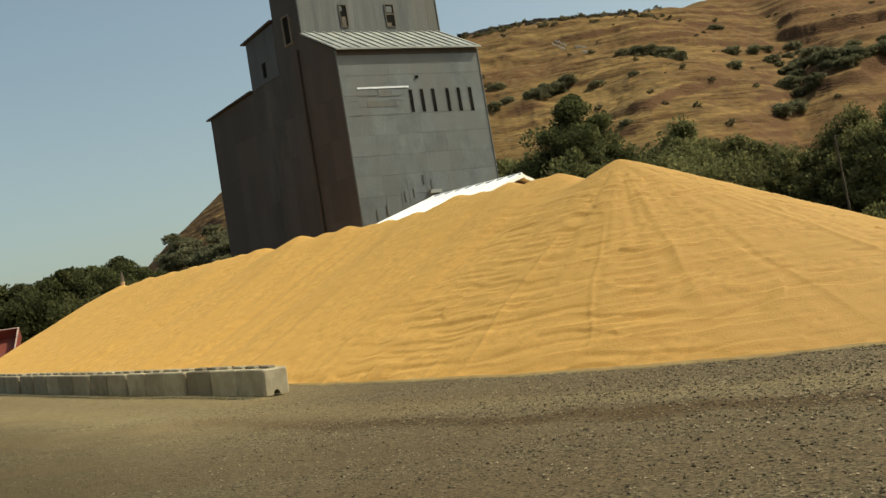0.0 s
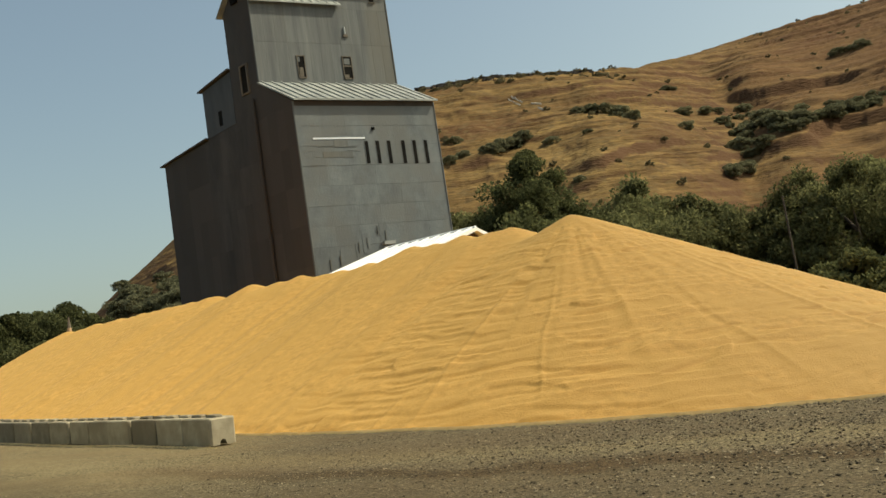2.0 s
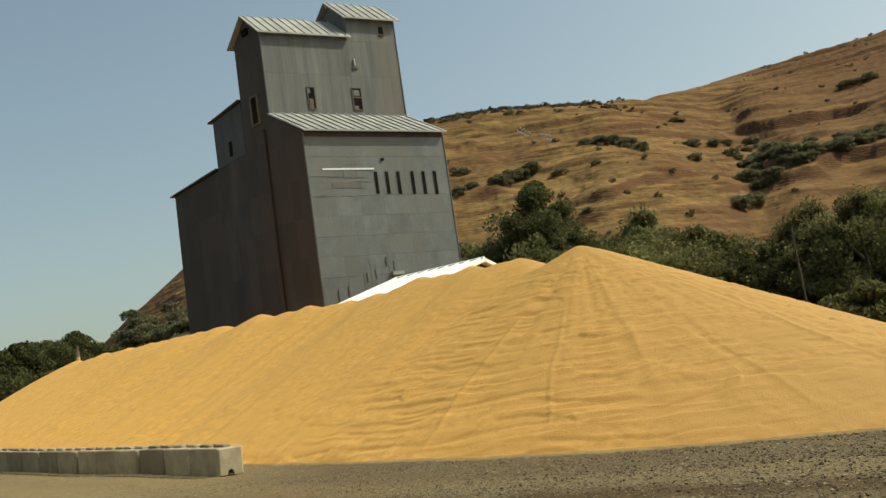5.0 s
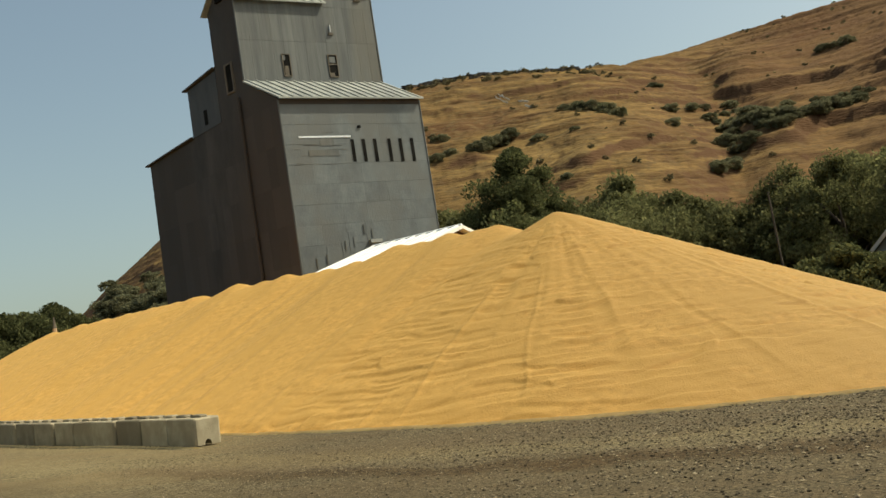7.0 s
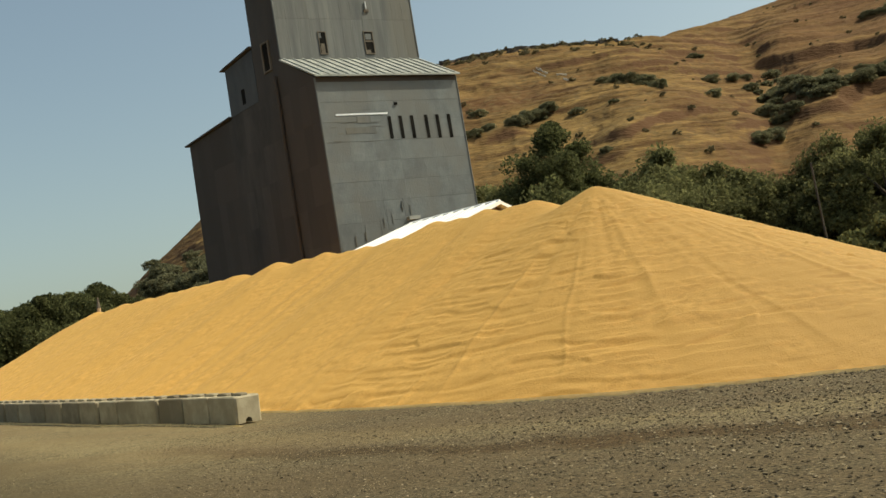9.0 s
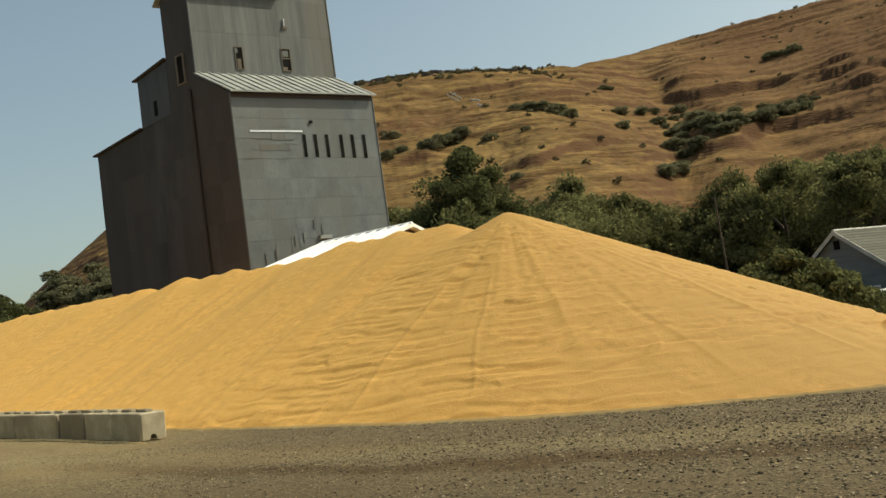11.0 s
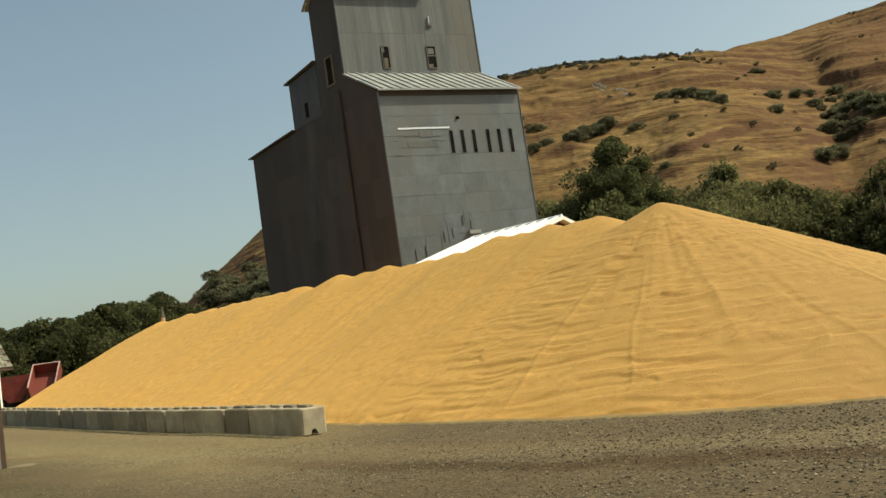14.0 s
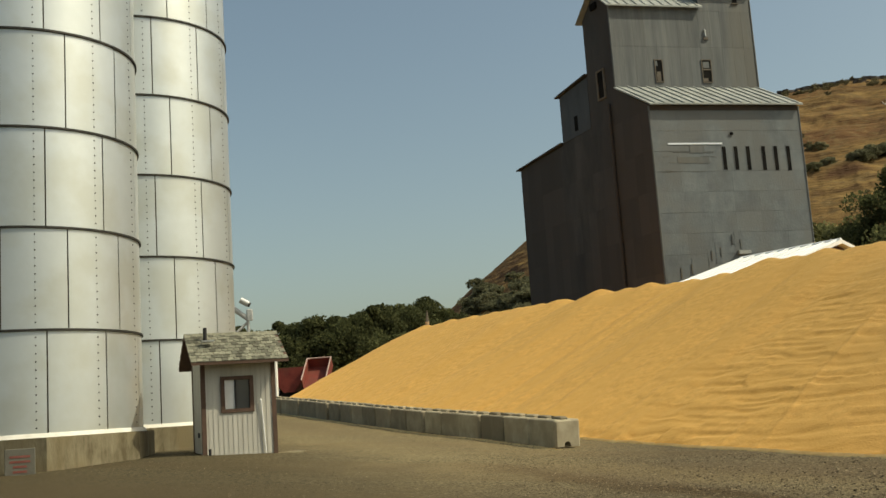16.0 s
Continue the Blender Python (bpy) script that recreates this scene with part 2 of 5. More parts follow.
    span.inputs["From Min"].default_value, span.inputs["From Max"].default_value = 1.5, 17.5
    L(span.outputs[0], dust.inputs[0])
    e3 = dust.color_ramp.elements
    e3[0].position, e3[0].color = 0.0, (0.62, 0.62, 0.58, 1)
    e3[1].position, e3[1].color = 1.0, (1.75, 1.71, 1.57, 1)
    for p, c in ((0.35, (0.72, 0.72, 0.68)), (0.5, (1.12, 1.12, 1.06)), (0.62, (1.65, 1.63, 1.5)), (0.75, (1.45, 1.42, 1.32)), (0.85, (1.75, 1.71, 1.57))):
        e3.new(p).color = (*c, 1)
    L(x, west.inputs["Value"])
    west.inputs["From Min"].default_value, west.inputs["From Max"].default_value = -2.0, -6.5
    east = N("ShaderNodeMapRange")
    L(x, east.inputs["Value"])
    east.inputs["From Min"].default_value, east.inputs["From Max"].default_value = -7.0, -1.5
    for src in (ramp, dust, spk):
        mul = N("ShaderNodeMix")
        mul.data_type, mul.blend_type = 'RGBA', 'MULTIPLY'
        mul.inputs["Factor"].default_value = 1.0
        if src == spk:
            L(loose.outputs[0], mul.inputs["Factor"])
        elif src == dust:
            L(west.outputs[0], mul.inputs["Factor"])
        else:
            L(east.outputs[0], mul.inputs["Factor"])
        L(out, mul.inputs["A"])
        L(src.outputs[0], mul.inputs["B"])
        out = mul.outputs["Result"]
    L(out, b.inputs["Base Color"])


wheel_tracks(M_GRAVEL)


def hill_material():
    """Dry grass over red-brown soil: gold on the flatter treads, brown where it is steep, with small tufts."""
    m = material("dry_grass_hill", (0.074, 0.047, 0.021), (0.2, 0.131, 0.054), 0.16, 0.95, bump=0.4, bump_scale=0.6, stretch=(1, 1, 4.5), c3=(0.108, 0.061, 0.029), scale3=0.02, spec=0.05, detail=10, lo=0.34, hi=0.6)
    nt, b = m.node_tree, m.node_tree.nodes["Principled BSDF"]
    N, L = nt.nodes.new, nt.links.new
    base = b.inputs["Base Color"].links[0].from_socket
    geo, n, r, mx = N("ShaderNodeNewGeometry"), N("ShaderNodeTexNoise"), N("ShaderNodeValToRGB"), N("ShaderNodeMix")
    L(geo.outputs["Position"], n.inputs["Vector"])
    n.inputs["Scale"].default_value, n.inputs["Detail"].default_value = 0.5, 7
    L(n.outputs[0], r.inputs[0])
    r.color_ramp.elements[0].position, r.color_ramp.elements[1].position = 0.54, 0.62
    mx.data_type = 'RGBA'
    L(r.outputs[0], mx.inputs["Factor"])
    L(base, mx.inputs["A"])
    mx.inputs["B"].default_value = (0.13, 0.09, 0.043, 1)
    # thin layers of stubble and bare earth along the contours
    lay, ln, lr, lm = N("ShaderNodeMapping"), N("ShaderNodeTexNoise"), N("ShaderNodeValToRGB"), N("ShaderNodeMix")
    lay.inputs["Scale"].default_value = (0.045, 0.045, 0.55)
    L(geo.outputs["Position"], lay.inputs[0])
    L(lay.outputs[0], ln.inputs["Vector"])
    ln.inputs["Scale"].default_value, ln.inputs["Detail"].default_value, ln.inputs["Roughness"].default_value = 1.0, 9, 0.68
    L(ln.outputs[0], lr.inputs[0])
    lr.color_ramp.elements[0].position, lr.color_ramp.elements[0].color = 0.36, (0.45, 0.38, 0.35, 1)
    lr.color_ramp.elements[1].position, lr.color_ramp.elements[1].color = 0.62, (1.38, 1.36, 1.28, 1)
    lr.color_ramp.elements.new(0.46).color = (1.0, 0.98, 0.95, 1)
    lm.data_type, lm.blend_type = 'RGBA', 'MULTIPLY'
    lm.inputs["Factor"].default_value = 1.0
    L(mx.outputs["Result"], lm.inputs["A"])
    L(lr.outputs[0], lm.inputs["B"])
    # redder soil with thinner grass on the eastern shoulder
    red, dot, far = N("ShaderNodeMix"), N("ShaderNodeVectorMath"), N("ShaderNodeMapRange")
    dot.operation = 'DOT_PRODUCT'
    dot.inputs[1].default_value = (0.951, -0.309, 0.12)
    L(geo.outputs["Position"], dot.inputs[0])
    L(dot.outputs["Value"], far.inputs["Value"])
    far.inputs["From Min"].default_value, far.inputs["From Max"].default_value = -10.0, 55.0
    far.inputs["To Max"].default_value = 0.66
    red.data_type = 'RGBA'
    L(far.outputs[0], red.inputs["Factor"])
    L(lm.outputs["Result"], red.inputs["A"])
    red.inputs["B"].default_value = (0.135, 0.072, 0.037, 1)
    # bare soil on the steep risers
    sep, r2, mx2 = N("ShaderNodeSeparateXYZ"), N("ShaderNodeValToRGB"), N("ShaderNodeMix")
    L(geo.outputs["Normal"], sep.inputs[0])
    L(sep.outputs[2], r2.inputs[0])
    r2.color_ramp.elements[0].position, r2.color_ramp.elements[1].position = 0.68, 0.84
    r2.color_ramp.elements[0].color, r2.color_ramp.elements[1].color = (1, 1, 1, 1), (0, 0, 0, 1)
    mx2.data_type = 'RGBA'
    L(r2.outputs[0], mx2.inputs["Factor"])
    L(red.outputs["Result"], mx2.inputs["A"])
    mx2.inputs["B"].default_value = (0.1, 0.056, 0.03, 1)
    L(mx2.outputs["Result"], b.inputs["Base Color"])
    return m


M_HILL = hill_material()


# ---------- mesh helpers ----------
def mesh_of(name, verts, faces, mat=None, smooth=False):
    me = bpy.data.meshes.new(name)
    me.from_pydata([tuple(v) for v in verts], [], faces)
    me.update()
    if mat:
        me.materials.append(mat)
    if smooth:
        me.polygons.foreach_set("use_smooth", [True] * len(me.polygons))
    return me


def grid_mesh(name, X, Y, Z, mat, wrap=False, smooth=True, keep=None):
    """A sheet from 2D arrays of coordinates."""
    r, c = X.shape
    v = np.stack([X, Y, Z], -1).reshape(-1, 3)
    i, j = np.meshgrid(np.arange(r - 1), np.arange(c if wrap else c - 1), indexing="ij")
    j2 = (j + 1) % c
    f = np.stack([i * c + j, i * c + j2, (i + 1) * c + j2, (i + 1) * c + j], -1).reshape(-1, 4)
    if keep is not None:
        f = f[keep.ravel()[f].any(1)]
        used = np.unique(f)
        place = np.zeros(len(v), int)
        place[used] = np.arange(len(used))
        v, f = v[used], place[f]
    me = bpy.data.meshes.new(name)
    me.vertices.add(len(v))
    me.vertices.foreach_set("co", v.ravel())
    me.loops.add(f.size)
    me.loops.foreach_set("vertex_index", f.ravel())
    me.polygons.add(len(f))
    me.polygons.foreach_set("loop_start", np.arange(0, f.size, 4))
    me.polygons.foreach_set("use_smooth", np.full(len(f), smooth))
    me.update(calc_edges=True)
    me.validate()
    me.materials.append(mat)
    return me


class Shape:
    """Collects solids into one mesh."""

    def __init__(self):
        self.v, self.f = [], []

    def add(self, verts, faces):
        n = len(self.v)
        self.v += [tuple(p) for p in verts]
        self.f += [tuple(n + i for i in f) for f in faces]
        return self

    def box(self, x0, y0, z0, x1, y1, z1, m=None):
        vs = [Vector((x, y, z)) for x in (x0, x1) for y in (y0, y1) for z in (z0, z1)]
        if m:
            vs = [m @ v for v in vs]
        return self.add(vs, [(0, 1, 3, 2), (4, 6, 7, 5), (0, 4, 5, 1), (2, 3, 7, 6), (0, 2, 6, 4), (1, 5, 7, 3)])

    def bevel_box(self, x0, y0, z0, x1, y1, z1, b, m=None):
        """A box with chamfered upright and top edges."""
        def ring(i, z):
            a, c, d, e = x0 + i, x1 - i, y0 + i, y1 - i
            return [(a + b, d, z), (c - b, d, z), (c, d + b, z), (c, e - b, z), (c - b, e, z), (a + b, e, z), (a, e - b, z), (a, d + b, z)]
        vs = [Vector(p) for p in ring(0, z0) + ring(0, z1 - b) + ring(b * 0.8, z1)]
        if m:
            vs = [m @ v for v in vs]
        fs = [tuple(reversed(range(8))), tuple(range(16, 24))]
        for k in (0, 8):
            fs += [(k + i, k + (i + 1) % 8, k + 8 + (i + 1) % 8, k + 8 + i) for i in range(8)]
        return self.add(vs, fs)

    def tube(self, p, q, r0, r1=None, n=8):
        p, q = Vector(p), Vector(q)
        r1 = r0 if r1 is None else r1
        t = (q - p).to_track_quat('Z', 'Y').to_matrix()
        vs = [p + t @ Vector((math.cos(2 * math.pi * i / n) * r0, math.sin(2 * math.pi * i / n) * r0, 0)) for i in range(n)]
        vs += [q + t @ Vector((math.cos(2 * math.pi * i / n) * r1, math.sin(2 * math.pi * i / n) * r1, 0)) for i in range(n)]
        fs = [(i, (i + 1) % n, n + (i + 1) % n, n + i) for i in range(n)] + [tuple(reversed(range(n))), tuple(range(n, 2 * n))]
        return self.add(vs, fs)

    def prism(self, poly, fn, a, b):
        """A polygon of pairs, drawn out from a to b; fn(t, p, q) gives the place."""
        n = len(poly)
        vs = [fn(a, *p) for p in poly] + [fn(b, *p) for p in poly]
        return self.add(vs, [tuple(range(n)), tuple(reversed(range(n, 2 * n)))] + [(i, n + i, n + (i + 1) % n, (i + 1) % n) for i in range(n)])

    def mesh(self, name, mat, smooth=False):
        me = mesh_of(name, self.v, self.f, mat, smooth)
        bm = bmesh.new()
        bm.from_mesh(me)
        bmesh.ops.recalc_face_normals(bm, faces=bm.faces)
        bm.to_mesh(me)
        bm.free()
        return me


def part(name, shape, mat, parent, label="", smooth=False, at=None):
    """One mesh object under a thing or a part; its coordinates are those of the parent's top thing."""
    me = shape.mesh(name, mat, smooth) if isinstance(shape, Shape) else shape
    ob = new(name, me)
    ob.parent = parent
    if at is not None:
        ob.matrix_local = at
    if label:
        ob["label"] = label
    return ob


def thing(name, label, category, group="", at=None, kind=""):
    ob = new(name)
    ob.empty_display_size = 0.3
    if at is not None:
        ob.matrix_world = at
    return tagged(ob, label, category, group, kind)


# ---------- numeric noise ----------
def lattice(x, y, seed):
    h = np.sin(x * 127.1 + y * 311.7 + seed * 74.7) * 43758.5453
    return h - np.floor(h)


def vnoise(x, y, seed=0):
    x, y = np.asarray(x, float), np.asarray(y, float)
    xi, yi = np.floor(x), np.floor(y)
    u, v = x - xi, y - yi
    u, v = u * u * (3 - 2 * u), v * v * (3 - 2 * v)
    a, b, c, d = lattice(xi, yi, seed), lattice(xi + 1, yi, seed), lattice(xi, yi + 1, seed), lattice(xi + 1, yi + 1, seed)
    return (a * (1 - u) + b * u) * (1 - v) + (c * (1 - u) + d * u) * v - 0.5


def fbm(x, y, octaves=4, seed=0):
    s, a = 0, 1.0
    for k in range(octaves):
        s = s + a * vnoise(x * 2**k, y * 2**k, seed + k)
        a *= 0.5
    return s


def smooth01(t):
    t = np.clip(t, 0, 1)
    return t * t * (3 - 2 * t)


# ---------- ground ----------
def ground_z(x, y):
    """The yard falls gently to the right and towards the camera, and levels out far away."""
    x, y = np.asarray(x, float), np.asarray(y, float)
    g = -0.0521 * x + 0.0269 * y
    pad = 0.2 * np.exp(-((x + 13.2) ** 2 + (y - 24.3) ** 2) / 24.0)
    rise = 0.05 * np.exp(-((x + 8.5) ** 2 + (y - 30.5) ** 2) / 60.0)
    rise = rise + 0.012 * np.clip(-0.632 * (x + 5.07) + 0.775 * (y - 28.4) - 8, 0, 25)
    return 6 * np.tanh(g / 6) + pad + rise


def ground_relief(x, y):
    along, across = -0.63 * x + 0.775 * y, 0.775 * x + 0.63 * y
    fade = np.clip(1.3 - np.hypot(x, y) / 60, 0, 1)
    ruts = 0.035 * vnoise(across * 0.55 + vnoise(along * 0.06, 3.0, 5) * 2, along * 0.03, 3)
    return fade * (ruts + 0.05 * fbm(x * 0.25, y * 0.25, 4, 11) + 0.012 * fbm(x * 3, y * 3, 2, 21)) - 0.02


def build_ground():
    rad = np.concatenate([np.linspace(0.01, 9, 16), np.linspace(9.5, 40, 190), np.geomspace(41, 4500, 50)])
    front = np.radians(np.linspace(-42, 42, 300))
    rest = np.radians(np.linspace(42, 318, 60)[1:-1])
    A, R = np.meshgrid(np.concatenate([front, rest]), rad)
    X, Y = R * np.sin(A), R * np.cos(A)
    me = grid_mesh("ground", X, Y, ground_z(X, Y) + ground_relief(X, Y), M_GRAVEL, wrap=True)
    tagged(new("ground", me), "brown-grey compacted gravel yard with wheel tracks", "ground", kind="structure")


build_ground()


def build_gravel():
    rng = np.random.default_rng(4)
    n = 130000
    d = np.sqrt(rng.uniform(9.5**2, 27**2, n))
    a = np.radians(rng.uniform(-40, 33, n))
    x, y = d * np.sin(a), d * np.cos(a)
    keep = (fbm(x * 0.35, y * 0.6, 3, 31) + 0.035 * (x - 2) + 0.5 * np.exp(-((x - 3) / 1.6) ** 2 - (y - 13) ** 2) + rng.uniform(-0.6, 0.6, n)) > -0.02
    x, y = x[keep], y[keep]
    s = 0.007 + 0.024 * rng.random(len(x))**6 * (1 + np.clip(x / 10, -0.6, 0.8))
    z = ground_z(x, y) + ground_relief(x, y) + s * 0.3
    base = np.array([(1, 0, 0), (-1, 0, 0), (0, 1, 0), (0, -1, 0), (0, 0, 0.55), (0, 0, -0.55)], float)
    tri = np.array([(0, 2, 4), (2, 1, 4), (1, 3, 4), (3, 0, 4), (2, 0, 5), (1, 2, 5), (3, 1, 5), (0, 3, 5)])
    jit = rng.uniform(0.6, 1.25, (len(x), 6, 3)) * base
    th = rng.uniform(0, 6.28, len(x))
    c, q = np.cos(th)[:, None], np.sin(th)[:, None]
    v = np.stack([jit[..., 0] * c - jit[..., 1] * q, jit[..., 0] * q + jit[..., 1] * c, jit[..., 2]], -1) * s[:, None, None]
    v += np.stack([x, y, z], -1)[:, None]
    f = (np.arange(len(x))[:, None, None] * 6 + tri).reshape(-1, 3)
    me = bpy.data.meshes.new("gravel_stones")
    me.from_pydata(v.reshape(-1, 3).tolist(), [], f.tolist())
    me.materials.append(M_STONE)
    tagged(new("gravel_stones", me), "loose dark and pale crushed stones on the yard", "gravel", kind="stuff")


build_gravel()

# ---------- hill ----------
CREST_AZ = [-40, -24, -19, -16.5, -15, -13.8, -12.7, -11, -5, 0, 3.6, 6.5, 10, 13.8, 16.5, 19, 24, 28.4, 34, 45, 60]
CREST_TAN = [0.02, 0.02, 0.042, 0.07, 0.094, 0.112, 0.126, 0.15, 0.225, 0.258, 0.266, 0.266, 0.258, 0.247, 0.249, 0.253, 0.257, 0.26, 0.265, 0.26, 0.2]


# eroded banks: bearing and slope of both ends, height
BANKS = [(19.2, 0.2003, 25.8, 0.1927, 3.6), (25.8, 0.1927, 33.6, 0.185, 3.0), (22.1, 0.1496, 33.5, 0.162, 2.8), (20.3, 0.138, 22.3, 0.1455, 2.0),
         (11.3, 0.157, 16.5, 0.1704, 2.6), (27.5, 0.204, 34.0, 0.208, 2.2), (28.4, 0.1794, 33.8, 0.192, 2.2), (12.2, 0.2268, 15.6, 0.2131, 1.8),
         (4.1, 0.1763, 7.0, 0.1821, 2.6), (19.0, 0.211, 22.0, 0.2183, 1.5), (10.3, 0.1812, 16.3, 0.1776, 1.4), (8.6, 0.1364, 13.0, 0.1427, 1.8),
         (20.8, 0.1635, 24.8, 0.1587, 1.6), (27.0, 0.228, 34.5, 0.228, 1.4)]


def hill_z(x, y):
    """A dry hillside behind the trees: foot, terraced face and crest, cut by gullies."""
    x, y = np.asarray(x, float), np.asarray(y, float)
    az, r = np.degrees(np.arctan2(x, y)), np.hypot(x, y)
    top = np.interp(az, CREST_AZ, CREST_TAN)
    right = smooth01((az - 12) / 8)
    rc = 300 + 130 * right
    r0 = 112 + 10 * np.sin(az * 0.3)
    t = (r - r0) / (rc - r0)
    crest = 2.2 + top * rc
    face = np.where(t < 1, 0.78 * np.clip(t, -0.3, 1) + 0.22 * smooth01(t), 1 + 0.02 * (t - 1))
    z = 1.0 + (crest - 1.0) * face
    env = np.clip(t * 5, 0, 1) * np.clip((1.05 - t) * 8, 0, 1)
    wob = fbm(x * 0.02, y * 0.02, 4, 41)
    z = z + env * (3.2 * wob + 1.0 * fbm(x * 0.05, y * 0.05, 3, 45))
    # gullies run down the slope
    lat = az + 6 * fbm(r * 0.012, az * 0.02, 3, 51)
    for centre, width, depth in ((19.5, 1.3, 3.0), (6.0, 1.2, 0.7), (24.5, 1.2, 0.6)):
        z = z - env * depth * np.exp(-((lat - centre) / width) ** 2) * smooth01((1.0 - t) * 2.2)
    # narrow treads and risers along the contours
    for step, size, seed in ((10.5, 1.3, 61), (4.1, 0.9, 65), (2.0, 0.4, 68)):
        ph = z / step + 1.5 * fbm(x * 0.012, y * 0.012, 3, seed) + 0.03 * az
        saw = ph - np.floor(ph)
        here = smooth01(2.2 * fbm(x * 0.03, y * 0.03, 3, seed + 10) + 0.4 + 0.012 * (az - 10))
        z = z + env * size * here * (smooth01(saw * 5.0) - saw)
    # long eroded banks, each from bearing and slope to bearing and slope
    for a0, s0, a1, s1, step in BANKS:
        q = z - 2.2 - r * (s0 + (s1 - s0) * (az - a0) / (a1 - a0)) + 1.7 * fbm(x * 0.04, y * 0.04, 4, int(a0 * 10))
        here = smooth01((az - a0 + 1.0) / 2.2) * smooth01((a1 + 1.0 - az) / 2.2) * (0.85 + 0.5 * vnoise(az * 0.5, s0 * 90, 95))
        z = z + np.clip(t * 5, 0, 1) * 0.75 * step * here * (smooth01(q / 0.8) - np.clip(q / 12, 0, 1))
    return z + env * (0.45 * fbm(x * 0.25, y * 0.25, 3, 81) + 0.35 * fbm(x * 0.8, y * 0.8, 2, 85))


def build_hill():
    bearing = np.concatenate([np.linspace(-38, -17, 30), np.linspace(-16.8, -9, 70), np.linspace(-8.5, 2.5, 30), np.linspace(2.6, 34, 480), np.linspace(34.5, 58, 40)])
    A, R = np.meshgrid(np.radians(bearing), np.concatenate([np.linspace(95, 440, 345), np.linspace(450, 900, 20)]))
    X, Y = R * np.sin(A), R * np.cos(A)
    me = grid_mesh("hillside", X, Y, hill_z(X, Y), M_HILL)
    tagged(new("hillside", me), "steep hillside of dry golden grass with eroded brown terraces", "hill", kind="structure")


build_hill()

# ---------- grain pile ----------
BLOCK_A = np.array([-5.07, 28.4])       # corner of the retaining row
BLOCK_DIR = np.array([-0.632, 0.775])
BLOCK_N = np.array([0.775, 0.632])       # towards the pile
# cones along the ridge: bearing and distance from the yard's middle, height
RIDGE = [(10.38, 40.5, 7.28), (7.1, 42.6, 7.4), (4.5, 43.6, 7.5), (1.7, 45.0, 7.52), (-0.6, 47.0, 7.3), (-2.2, 48.4, 7.3), (-4.4, 49.3, 7.4),
         (-7.0, 51.0, 7.45), (-8.9, 53.2, 7.3), (-10.2, 54.3, 7.28), (-11.4, 55.5, 7.28), (-12.7, 56.8, 7.25), (-13.8, 58.0, 7.25), (-15.0, 59.4, 7.25), (-16.4, 61.6, 7.2)]
# smaller lumps between them
lump = random.Random(6)
RIDGE += [((a[0] + b[0]) / 2 + lump.uniform(-0.3, 0.3), (a[1] + b[1]) / 2 - lump.uniform(0, 0.5), min(a[2], b[2]) - lump.uniform(0.02, 0.16)) for a, b in zip(RIDGE[1:], RIDGE[2:])]
REPOSE = 0.462


